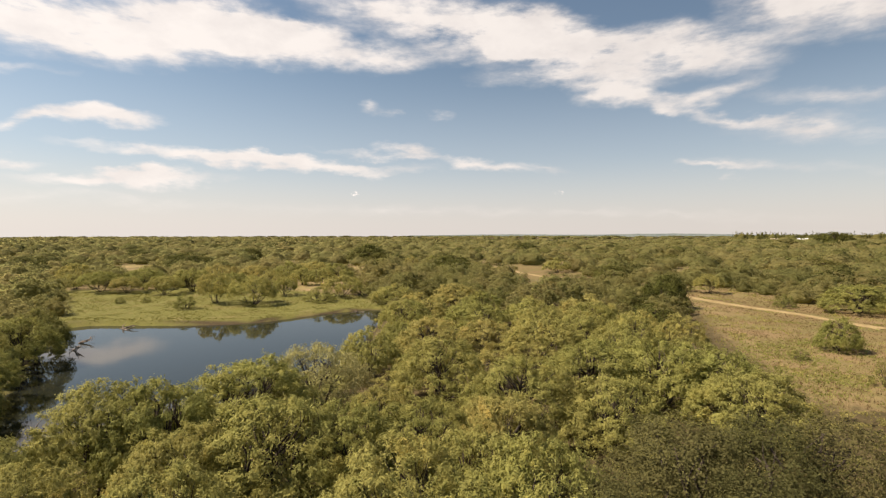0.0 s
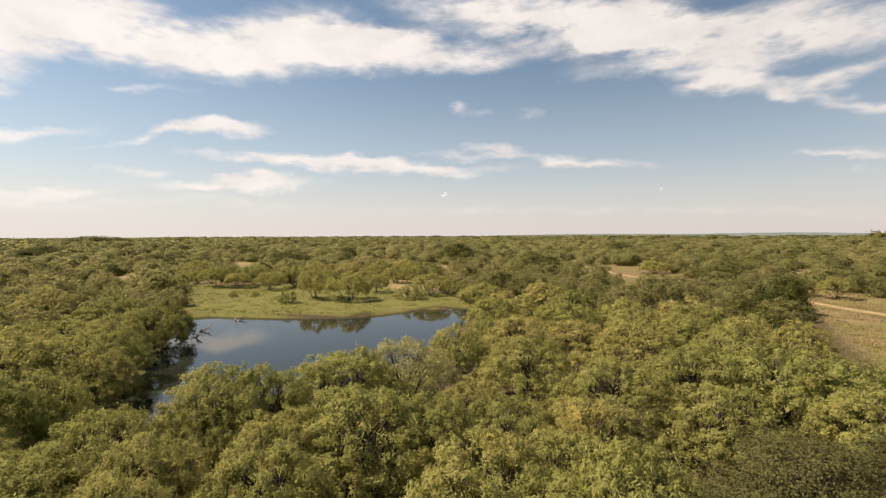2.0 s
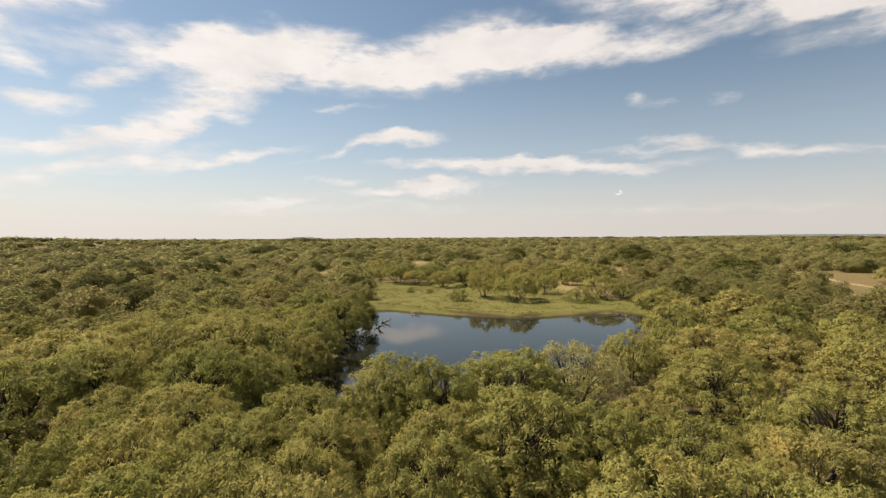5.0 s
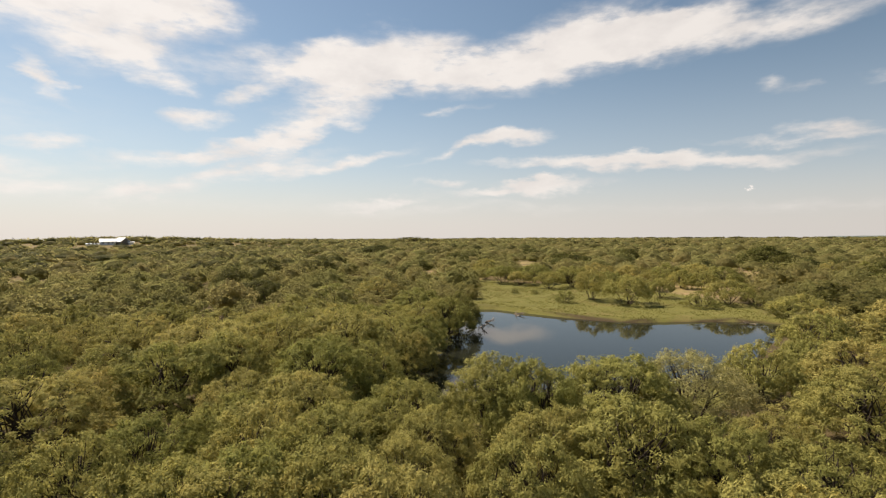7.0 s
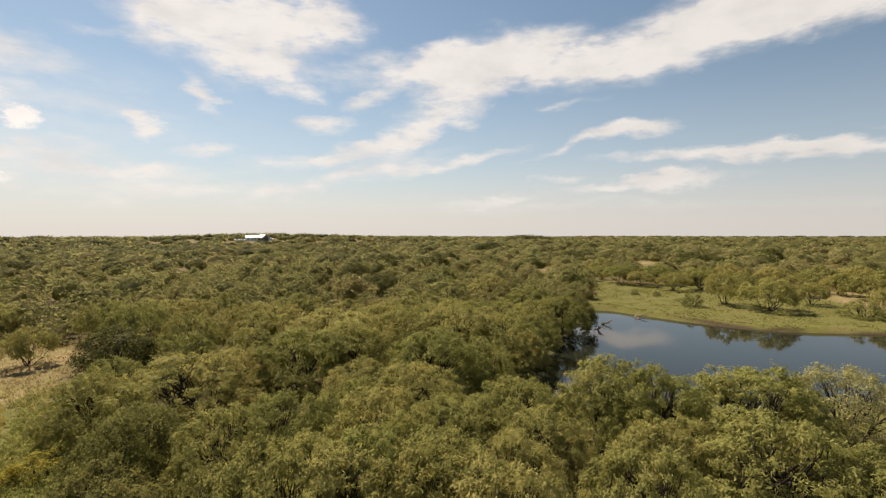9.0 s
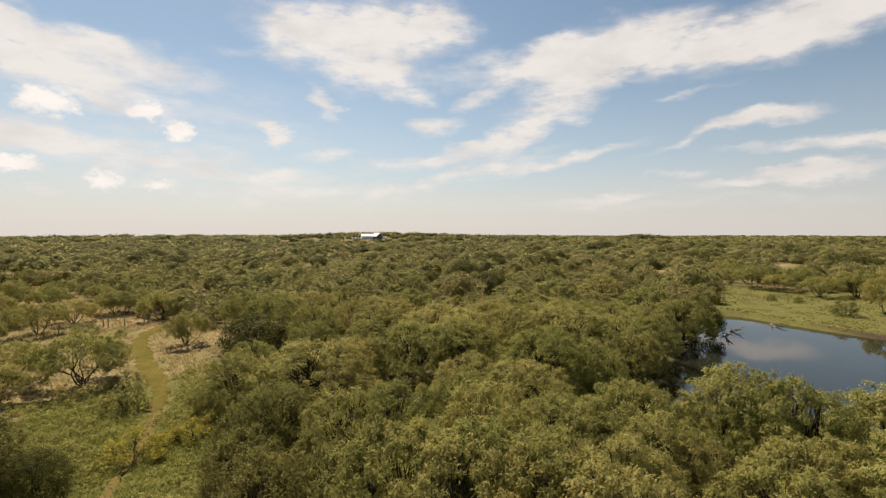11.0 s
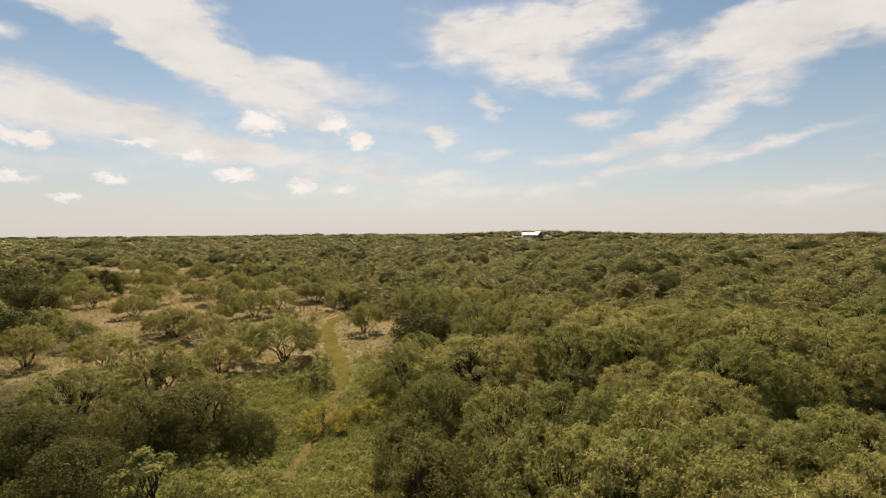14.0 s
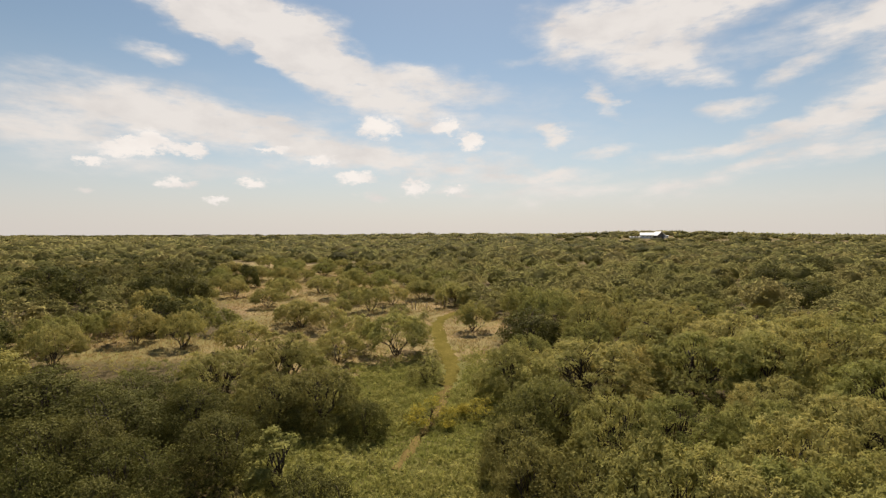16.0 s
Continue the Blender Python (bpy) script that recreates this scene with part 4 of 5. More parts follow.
dry_scrub(15.8, 19.9, 5.0, 5.7)
dry_scrub(5.4, 15.7, 4.3, 4.4)
dry_scrub(10.3, 15.7, 4.3, 5.2)
mesquite(-38.3, 19.0, 4.9, 7.4)
mesquite(-38.5, 23.0, 4.9, 7.4)
mesquite(-28.2, 19.7, 5.3, 7.4)
mesquite(-26.6, 13.7, 4.3, 5.9)
mesquite(-22.7, 15.0, 4.7, 6.4)
mesquite(-19.1, 11.0, 5.2, 4.9)
mesquite(-18.3, 14.2, 4.3, 5.9)
mesquite(-18.4, 18.4, 4.3, 5.9)
mesquite(-16.4, 10.8, 4.9, 4.2)
mesquite(-13.1, 13.2, 4.3, 3.7)
mesquite(-15.2, 8.6, 5.1, 3.0)
mesquite(-10.5, 10.1, 5.3, 3.1)
mesquite(-23.5, 11.5, 4.3, 4.1)
dense_mesquite(-32.2, 4.8, 4.9, 8.6)
mesquite(-34.6, 0.2, 3.9, 5.5)
mesquite(-22.5, 5.0, 4.5, 4.1)
scrub(-26.7, 2.1, 4.2, 5.4)
scrub(-24.7, 0.8, 4.2, 4.0)
scrub(-22.4, 0.6, 3.4, 3.9)
scrub(-17.9, 3.7, 4.1, 4.4)
scrub(-19.1, 1.1, 3.5, 3.8)
mesquite(-23.3, 7.7, 4.3, 5.2)
mesquite(-15.7, 5.5, 5.3, 3.7)
mesquite(-13.7, 6.9, 5.3, 3.9)
mesquite(-35.0, 16.5, 5.3, 7.4)
mesquite(-13.3, 9.8, 5.3, 3.6)
mesquite(-29.5, -19.0, 3.9, 6.4)
scrub(-26.5, -13.6, 3.4, 4.3)
scrub(-27.7, -11.2, 3.7, 5.0)
oak(-26.5, -8.1, 2.3, 2.6)
oak(-21.0, -13.6, 3.1, 4.5)
oak(-24.8, -17.4, 3.1, 4.4)
oak(-23.7, -26.7, 3.6, 7.0)
oak(-18.2, -20.5, 3.6, 5.2)
oak(-18.3, -18.0, 3.6, 4.3)
oak(-14.9, -17.2, 3.6, 3.8)
oak(-23.4, -26.3, 3.9, 7.8)
mesquite(-32.0, 83.3, 5.2, 7.8)
mesquite(-39.1, 84.7, 5.8, 5.1)
shrub(-41.0, 77.9, 2.6, 3.2)
mesquite(-30.5, 94.6, 3.8, 4.4)
mesquite(-32.2, 113.4, 4.2, 6.7)
shrub(-21.7, 86.4, 2.8, 5.3)
mesquite(-18.9, 92.5, 4.5, 7.6)
shrub(-16.2, 97.0, 3.0, 4.0)
mesquite(-27.7, 112.6, 4.3, 5.8)
mesquite(-78.6, 105.2, 3.6, 5.3)
mesquite(-64.3, 99.6, 3.6, 8.5)
mesquite(-55.3, 97.6, 4.0, 8.6)
mesquite(-43.0, 100.7, 4.3, 7.4)
mesquite(-36.7, 105.0, 3.9, 5.9)
shrub(-55.2, 83.9, 1.2, 1.7)
shrub(-51.6, 85.4, 1.1, 1.4)
mesquite(-3.7, 169.8, 4.8, 6.3)
mesquite(-10.8, 167.9, 4.6, 5.4)
mesquite(-70.0, 100.5, 4.7, 10.3)
mesquite(-64.4, 106.4, 4.9, 10.3)
mesquite(-52.8, 103.8, 5.1, 10.1)
mesquite(-53.0, 116.7, 5.1, 10.2)
mesquite(-44.2, 116.7, 5.1, 10.8)
mesquite(-38.3, 123.8, 5.2, 9.5)
mesquite(-34.4, 131.2, 5.1, 10.2)
mesquite(-27.0, 124.3, 4.8, 8.6)
mesquite(-88.8, 118.2, 5.3, 7.8)
mesquite(-6.3, 41.4, 4.4, 5.2)
mesquite(-0.1, 34.4, 5.1, 7.1)
mesquite(-2.9, 63.4, 4.4, 8.8)
mesquite(2.0, 77.1, 4.4, 10.1)
mesquite(-1.1, 46.1, 4.6, 6.8)
mesquite(3.6, 55.4, 4.6, 8.1)
mesquite(-7.7, 77.5, 4.0, 7.8)
mesquite(14.4, 40.9, 4.6, 5.6)
mesquite(18.2, 61.8, 4.5, 10.0)
mesquite(9.2, 44.7, 4.6, 7.5)
mesquite(20.4, 50.8, 4.4, 5.2)
mesquite(-35.0, 26.7, 5.5, 9.9)
mesquite(-31.6, 29.3, 4.8, 7.5)
dense_mesquite(-33.8, 34.6, 4.2, 6.0)
mesquite(-38.9, 45.0, 4.6, 6.2)
mesquite(-29.2, 28.8, 3.9, 5.0)
scrub(-40.8, 49.0, 4.9, 6.0)
mesquite(-50.3, 51.1, 4.4, 10.2)
mesquite(-67.0, 57.8, 4.4, 12.3)
mesquite(-66.0, 47.7, 4.4, 10.9)
mesquite(-55.5, 34.4, 4.6, 10.4)
mesquite(-36.0, 7.8, 4.0, 6.3)
mesquite(-35.2, 12.6, 5.2, 7.6)
mesquite(-42.9, 18.3, 5.2, 9.3)
mesquite(-55.1, 16.6, 4.4, 7.6)
mesquite(-61.7, 21.6, 4.4, 8.5)
mesquite(-62.6, 1.1, 5.0, 5.2)
mesquite(-66.0, 5.8, 4.3, 7.2)
shrub(-53.8, 4.0, 2.7, 4.0)
mesquite(-53.5, 9.1, 4.0, 4.9)
mesquite(-57.3, 13.7, 4.2, 6.4)
mesquite(-43.8, 6.4, 4.0, 4.8)
mesquite(-44.1, -10.6, 4.1, 6.0)
mesquite(-55.4, -4.6, 3.6, 4.0)
mesquite(-41.2, -15.2, 2.9, 4.0)
mesquite(-56.0, -25.5, 3.6, 6.1)
mesquite(-43.7, -25.9, 3.3, 4.7)
mesquite(-44.4, -32.6, 3.9, 4.1)
mesquite(-45.4, -38.7, 3.9, 4.8)
mesquite(-47.7, -44.4, 3.3, 3.9)
mesquite(-35.8, -38.4, 3.9, 4.5)
mesquite(-40.0, -43.3, 3.8, 4.6)
mesquite(-43.1, -43.0, 3.6, 2.8)
dense_mesquite(-34.5, -16.9, 4.2, 6.0)
shrub(-37.6, -21.1, 2.6, 3.4)
mesquite(-46.4, -15.6, 3.4, 4.6)
mesquite(-53.9, -21.1, 3.2, 4.0)
mesquite(-68.5, -20.7, 3.9, 5.1)
mesquite(-75.5, -19.2, 3.3, 6.5)
mesquite(-73.9, -25.5, 2.4, 4.5)
shrub(-58.8, -14.2, 2.2, 3.2)
mesquite(-101.2, -50.2, 4.4, 6.2)
mesquite(-106.8, -35.7, 3.8, 4.5)
mesquite(-58.2, -47.2, 4.4, 6.0)
mesquite(-82.8, -14.7, 3.1, 4.7)
mesquite(-119.7, -32.7, 2.5, 10.3)
mesquite(-86.6, -35.8, 3.1, 5.3)
mesquite(-69.5, -37.0, 3.2, 5.9)
mesquite(-51.4, -32.7, 3.1, 3.6)
mesquite(-58.0, -40.6, 3.6, 4.7)
shrub(-36.8, -6.5, 2.2, 2.8)
weed_bush(-29.1, -4.8, 1.5, 3.0)
weed_bush(-30.5, -2.1, 1.1, 2.6)
shrub(-29.8, -11.6, 3.0, 2.9)
shrub(-27.8, -13.6, 2.8, 2.3)
sapling(-20.1, -10.2, 2.8, 2.7)
sapling(-19.7, -8.0, 1.6, 1.1)
mesquite(-82.6, -16.1, 3.6, 5.3)
mesquite(-87.6, -12.2, 2.9, 5.8)
shrub(-67.3, -16.0, 1.5, 2.9)
shrub(-63.7, -11.8, 1.3, 1.2)
shrub(-42.2, -7.4, 1.3, 2.5)
mesquite(-105.0, -36.8, 3.1, 4.5)
mesquite(-66.2, -24.2, 2.4, 3.3)
mesquite(-76.3, -24.7, 2.6, 3.3)
mesquite(-101.1, -22.0, 2.8, 4.8)
mesquite(-99.2, -48.9, 4.2, 4.0)
mesquite(-86.7, -54.8, 3.9, 6.8)
mesquite(-108.5, -48.6, 3.3, 5.1)
mesquite(-108.1, -60.2, 3.6, 6.2)
mesquite(-113.4, -21.3, 3.8, 6.9)
mesquite(-143.9, -44.1, 3.2, 6.8)
mesquite(-159.5, -64.2, 3.1, 7.3)
mesquite(-104.1, -14.7, 3.5, 7.6)
mesquite(-98.3, -63.4, 3.9, 4.8)
mesquite(-105.3, -59.2, 3.9, 5.4)
mesquite(-58.4, -27.3, 3.0, 5.1)
mesquite(-109.0, -29.5, 3.5, 7.2)
mesquite(-117.3, -41.6, 3.3, 6.1)
mesquite(-79.2, -48.3, 3.4, 4.3)
mesquite(-72.0, -49.3, 3.3, 4.3)
dense_mesquite(39.9, 49.4, 3.7, 3.9)
mesquite(53.3, 98.5, 4.2, 5.1)
shrub(54.4, 78.2, 2.2, 3.1)
dense_mesquite(61.0, 72.4, 4.6, 9.0)
dense_mesquite(68.0, 73.5, 4.4, 8.0)
shrub(33.7, 46.2, 1.1, 1.5)
shrub(33.8, 37.2, 2.2, 1.9)
mesquite(35.1, 152.2, 4.7, 15.4)


# ---- the thicket: the rest of the trees ----
ALL_CLEAR = (LEFT_CLEARING, RIGHT_CLEARING, MEADOW, SAND_PATCH)


def open_to_view(x, y, margin=1.0):
    """True where no tree of the thicket stands, for arrays of places."""
    x, y = np.asarray(x, float), np.asarray(y, float)
    out = (outline(POND, x, y) > -1.6) | (near_line(TRACK, x, y) < 3.0)
    # the sandy track and the camera's sight line to it
    for k in (1.0, 1.08, 1.16):
        out |= near_line(SAND_TRACK, x * k, y * k) < 3.5
    # each bare patch, lengthened towards the camera
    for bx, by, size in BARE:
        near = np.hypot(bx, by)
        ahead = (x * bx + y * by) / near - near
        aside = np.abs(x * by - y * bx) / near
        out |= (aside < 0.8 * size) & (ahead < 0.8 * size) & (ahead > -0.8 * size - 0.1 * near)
    # trees that would block the camera's view of the openings are left out
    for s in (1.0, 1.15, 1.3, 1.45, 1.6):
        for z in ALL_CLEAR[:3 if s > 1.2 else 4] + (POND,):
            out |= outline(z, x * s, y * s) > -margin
    return out


class Grid:
    """Keeps plants apart."""

    def __init__(self, cell):
        self.cell, self.boxes = cell, {}

    def put(self, x, y, w):
        self.boxes.setdefault((int(x // self.cell), int(y // self.cell)), []).append((x, y, w))

    def free(self, x, y, w, share):
        i, j = int(x // self.cell), int(y // self.cell)
        for a in (-1, 0, 1):
            for b in (-1, 0, 1):
                for px, py, pw in self.boxes.get((i + a, j + b), ()):
                    if math.hypot(px - x, py - y) < share * (pw + w) / 2:
                        return False
        return True


taken = Grid(9.0)
for px, py, pw in planted:
    taken.put(px, py, pw)


def fill_thicket(limit, reach):
    rng = np.random.default_rng(5)
    n = 7000
    r, a = reach * np.sqrt(rng.uniform(0.045, 1, n)), np.radians(rng.uniform(-47, 146, n))
    xs, ys, ws = -np.sin(a) * r, np.cos(a) * r, rng.uniform(5.0, 7.6, n)
    ok = ~open_to_view(xs, ys)
    found = []
    for r_, x, y, w in zip(r[ok].tolist(), xs[ok].tolist(), ys[ok].tolist(), ws[ok].tolist()):
        if taken.free(x, y, w, 0.98 if r_ < 48 else 0.8):
            taken.put(x, y, w)
            found.append((r_, x, y, w))
    found.sort()
    return found[:limit], found[limit:]


spots, rest = fill_thicket(300 - len(planted), 66)
rng_fill = random.Random(8)
for r, x, y, w in spots:
    dark = rng_fill.random() < (0.45 if math.degrees(math.atan2(-x, y)) > 105 else 0.02)
    (oak if dark else mesquite)(x, y, rng_fill.uniform(2.6, 3.8) if r < 42 else rng_fill.uniform(3.3, 5.0), w * (0.75 if r < 42 else 1.0))


# small trees standing apart in the far end of the clearing
def clearing_trees():
    rng = random.Random(58)
    lone = []
    for _ in range(3000):
        x, y = rng.uniform(-168, -62), rng.uniform(-88, -6)
        p = (np.array([x]), np.array([y]))
        if outline(LEFT_CLEARING, *p)[0] < 0.5 or near_line(PATH_LINE, *p)[0] < 5:
            continue
        if any(math.hypot(x - px, y - py) < 4.2 + pw * 0.6 for px, py, pw in planted + lone):
            continue
        w = rng.uniform(3.4, 6.6)
        lone.append((x, y, w + rng.uniform(0.5, 4.5)))
        mesquite(x, y, w * rng.uniform(0.62, 0.8), w)


clearing_trees()


# ---- woods beyond: too many to count ----
def dome_shell(rng, h, w, low, size):
    """The leafy mass of a far crown: a lumpy dome that carries its outer leaves."""
    rings, verts = 8 if w > 10 else 12, []
    levels = ((low * 0.6, 0.38), (low + 0.12, 0.47), (0.5, 0.43), (0.74, 0.3), (0.9, 0.14))
    for k, (up, out) in enumerate(levels):
        for j in range(rings):
            a = 2 * np.pi * (j + 0.5 * (k % 2)) / rings
            r = w * out * size * rng.uniform(0.84, 1.12)
            verts.append((r * math.cos(a), r * math.sin(a), h * up * size * rng.uniform(0.92, 1.08)))
    verts.append((0, 0, h * 0.95 * size))
    tris, last = [], len(levels) - 1
    for k in range(last):
        for j in range(rings):
            a, b = k * rings + j, k * rings + (j + 1) % rings
            tris += [(a, b, b + rings), (a, b + rings, a + rings)]
    tris += [(last * rings + j, last * rings + (j + 1) % rings, (last + 1) * rings) for j in range(rings)]
    return np.array(verts), np.array(tris)


def far_models(seed, count, h, w, tufts, per_tuft, tuft_size, length, width, lobes=6, low=0.3, plume=0.0, shell=0.0):
    out = []
    for i in range(count):
        rng = np.random.default_rng(seed + i)
        (v, t), _ = leaf_cloud(rng, crown_lobes(rng, h, w, lobes, low, lump=1.05 if shell else 0.72), tufts, per_tuft, tuft_size, length, width, 0.1, plain=True, tumble=0.6 if shell else 0.34, plume=plume, loose=0.2)
        out.append(joined([(v, t), dome_shell(rng, h, w, low, shell)]) if shell else (v, t))
    return out


def scatter(name, models, spots, mat, label, category="woods"):
    """Many far crowns as one mesh, each with a tone of its own."""
    rng = np.random.default_rng(len(spots))
    pieces, tones = [], []
    xs, ys = np.array([s[0] for s in spots]), np.array([s[1] for s in spots])
    zs = ground_height(xs, ys)
    for (x, y, sw, sh), z in zip(spots, zs):
        v, t = models[rng.integers(len(models))]
        a = rng.uniform(0, 6.283)
        c, s = math.cos(a), math.sin(a)
        rot = np.array(((c, -s, 0), (s, c, 0), (0, 0, 1)))
        pieces.append(((v @ rot.T) * (sw, sw, sh) + (x, y, z), t))
        tones.append(np.full(len(v), rng.random(), np.float32))
    v, t = joined(pieces)
    me = mesh_of(name, v, t, mat, True)
    me.attributes.new("plant", "FLOAT", "POINT").data.foreach_set("value", np.concatenate(tones))
    return tagged(new(name, me), label, category, kind="stuff")


def sprinkle(inner, outer, gap, lo, hi, seed, low_w=0.75, high_w=1.35, gap_cut=0.12, tries=60000):
    rng = np.random.default_rng(seed)
    grid = taken if inner < 100 else Grid(max(gap * 2, 16))
    if inner >= 100:
        for px, py, pw in planted:
            if inner - 20 < math.hypot(px, py) < outer + 20:
                grid.put(px, py, pw * 0.9)
    r, a = np.sqrt(rng.uniform(inner * inner, outer * outer, tries)), np.radians(rng.uniform(lo, hi, tries))
    xs, ys = -np.sin(a) * r, np.cos(a) * r
    ok = thin_places(xs, ys) < gap_cut + 0.35 * rng.random(tries)
    ok &= np.hypot(xs + 490, ys - 126) > 30
    if inner < 250:
        ok &= ~open_to_view(xs, ys, 0.0)
    size, tall = rng.uniform(low_w, high_w, tries), rng.uniform(0.66, 0.98, tries)
    out = []
    for x, y, s, h in zip(xs[ok].tolist(), ys[ok].tolist(), size[ok].tolist(), tall[ok].tolist()):
        if grid.free(x, y, gap * s, 0.92 if inner < 250 else 0.8):
            grid.put(x, y, gap * s)
            out.append((x, y, s, (0.35 + 0.65 * s) * h))
    return out


fine_near = far_models(180, 6, 4.4, 6.2, 320, 25, 0.16, 0.21, 0.045, 22, 0.12, 0.3)
close = far_models(190, 6, 4.4, 6.0, 190, 18, 0.19, 0.3, 0.08, 18, 0.12, 0.26)
middle = far_models(200, 6, 4.4, 6.0, 150, 12, 0.26, 0.29, 0.095, 12, 0.12, 0.16, shell=0.72)
between = far_models(210, 6, 4.4, 6.0, 130, 9, 0.3, 0.34, 0.125, 10, 0.12, 0.14, shell=0.78)
middle_dark = far_models(220, 4, 4.6, 6.2, 110, 10, 0.3, 0.42, 0.16, 16, 0.1)
distant = far_models(240, 6, 3.9, 6.4, 76, 5, 0.45, 0.47, 0.2, 8, 0.12, shell=0.87)
remote = far_models(250, 6, 3.8, 6.8, 40, 4, 0.6, 0.68, 0.3, 7, 0.12, shell=0.92)
horizon = far_models(260, 6, 3.8, 14.0, 14, 3, 1.0, 1.4, 0.6, 7, 0.15, shell=0.98)

near_spots = sprinkle(40, 165, 5.9, -52, 152, 21, 0.6, 1.6, gap_cut=-0.06) + [(x, y, w / 6, w / 6) for r, x, y, w in rest]
rng_split = random.Random(2)
dark_spots = [s for s in near_spots if math.hypot(s[0], s[1]) > 75 and rng_split.random() < (0.7 if math.degrees(math.atan2(-s[0], s[1])) > 107 else 0.06)]
dark_set = set(dark_spots)
light_spots = [s for s in near_spots if s not in dark_set]
scatter("mesquite_thicket", fine_near, [s for s in light_spots if math.hypot(s[0], s[1]) < 63], THICKET_LEAF, "yellow-green mesquite thicket between the pond and the track")
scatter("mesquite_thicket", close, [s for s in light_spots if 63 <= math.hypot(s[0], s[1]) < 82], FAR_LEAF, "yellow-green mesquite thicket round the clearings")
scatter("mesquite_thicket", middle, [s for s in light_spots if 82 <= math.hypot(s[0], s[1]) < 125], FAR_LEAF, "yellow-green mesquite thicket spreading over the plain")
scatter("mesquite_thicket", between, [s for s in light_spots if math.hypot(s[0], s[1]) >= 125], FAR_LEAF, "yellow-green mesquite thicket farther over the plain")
scatter("oak_thicket", middle_dark, dark_spots, FAR_OAK_LEAF, "dark green oak clumps scattered in the brush")
mid_spots = sprinkle(165, 275, 6.4, -52, 152, 22, 0.75, 1.85, gap_cut=-0.04, tries=30000)
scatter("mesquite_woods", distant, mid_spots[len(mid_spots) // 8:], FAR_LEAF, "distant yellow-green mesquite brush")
scatter("oak_woods", distant, mid_spots[:len(mid_spots) // 8], FAR_OAK_LEAF, "distant dark oak clumps")
remote_spots = sprinkle(275, 440, 7.2, -52, 152, 27, 0.8, 1.9, gap_cut=0.0, tries=30000)
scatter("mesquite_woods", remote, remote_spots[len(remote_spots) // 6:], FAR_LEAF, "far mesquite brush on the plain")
scatter("oak_woods", remote, remote_spots[:len(remote_spots) // 6], FAR_OAK_LEAF, "far dark oak clumps on the plain")
far_spots = sprinkle(430, 820, 16.0, -52, 152, 23, 0.65, 1.3, gap_cut=0.3, tries=6000) + sprinkle(800, 1500, 30.0, -52, 152, 28, 1.0, 2.0, gap_cut=0.3, tries=4000)
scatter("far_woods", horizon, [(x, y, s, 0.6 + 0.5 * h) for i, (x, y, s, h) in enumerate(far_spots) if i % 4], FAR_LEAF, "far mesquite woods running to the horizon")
scatter("far_oak_woods", horizon, [(x, y, s, 0.6 + 0.5 * h) for x, y, s, h in far_spots[::4]], FAR_OAK_LEAF, "far dark oak woods running to the horizon")
edge_spots = sprinkle(1400, 4200, 60.0, -54, 154, 24, 2.0, 4.5, tries=9000)
scatter("horizon_woods", horizon, [(x, y, s, 1.3) for x, y, s, h in edge_spots], FAR_OAK_LEAF, "dark line of woods on the horizon")
# tree heights worked back from the skyline level the camera sees
skyline_rng = np.random.default_rng(41)
skyline_spots = []
for az in np.arange(-43.0, -30.5, 0.42):
    dist = skyline_rng.uniform(690, 760)
    x, y = -math.sin(radians(az)) * dist, math.cos(radians(az)) * dist
    base = float(ground_height(np.array([x]), np.array([y]))[0])
    skyline_spots.append((x, y, skyline_rng.uniform(0.7, 1.2), (skyline_rng.uniform(10.4, 12.2) - base) / 3.8))
scatter("oak_woods", horizon, skyline_spots, FAR_OAK_LEAF, "dark oak woods behind the far farm, stretched to the skyline")
# single oaks, also given the height that meets that level
for az, dist, top, w in ((-37.6, 560, 12.6, 15), (-38.3, 552, 14.2, 17), (-39.1, 560, 12.8, 16), (-32.9, 640, 13.2, 12)):
    x, y = -math.sin(radians(az)) * dist, math.cos(radians(az)) * dist
    oak(x, y, top - float(ground_height(np.array([x]), np.array([y]))[0]), w)
back_spots = sprinkle(13, 70, 6.5, 152, 308, 25, tries=4000)
scatter("mesquite_thicket", close, [s for s in back_spots if math.hypot(s[0], s[1]) < 36], THICKET_LEAF, "yellow-green mesquite thicket around the clearing")
scatter("mesquite_thicket", between, [s for s in back_spots if math.hypot(s[0], s[1]) >= 36], THICKET_LEAF, "yellow-green mesquite thicket away from the pond")
behind_spots = sprinkle(70, 220, 9.0, 152, 308, 26, tries=5000)
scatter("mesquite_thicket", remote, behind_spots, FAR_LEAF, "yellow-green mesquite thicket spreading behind")


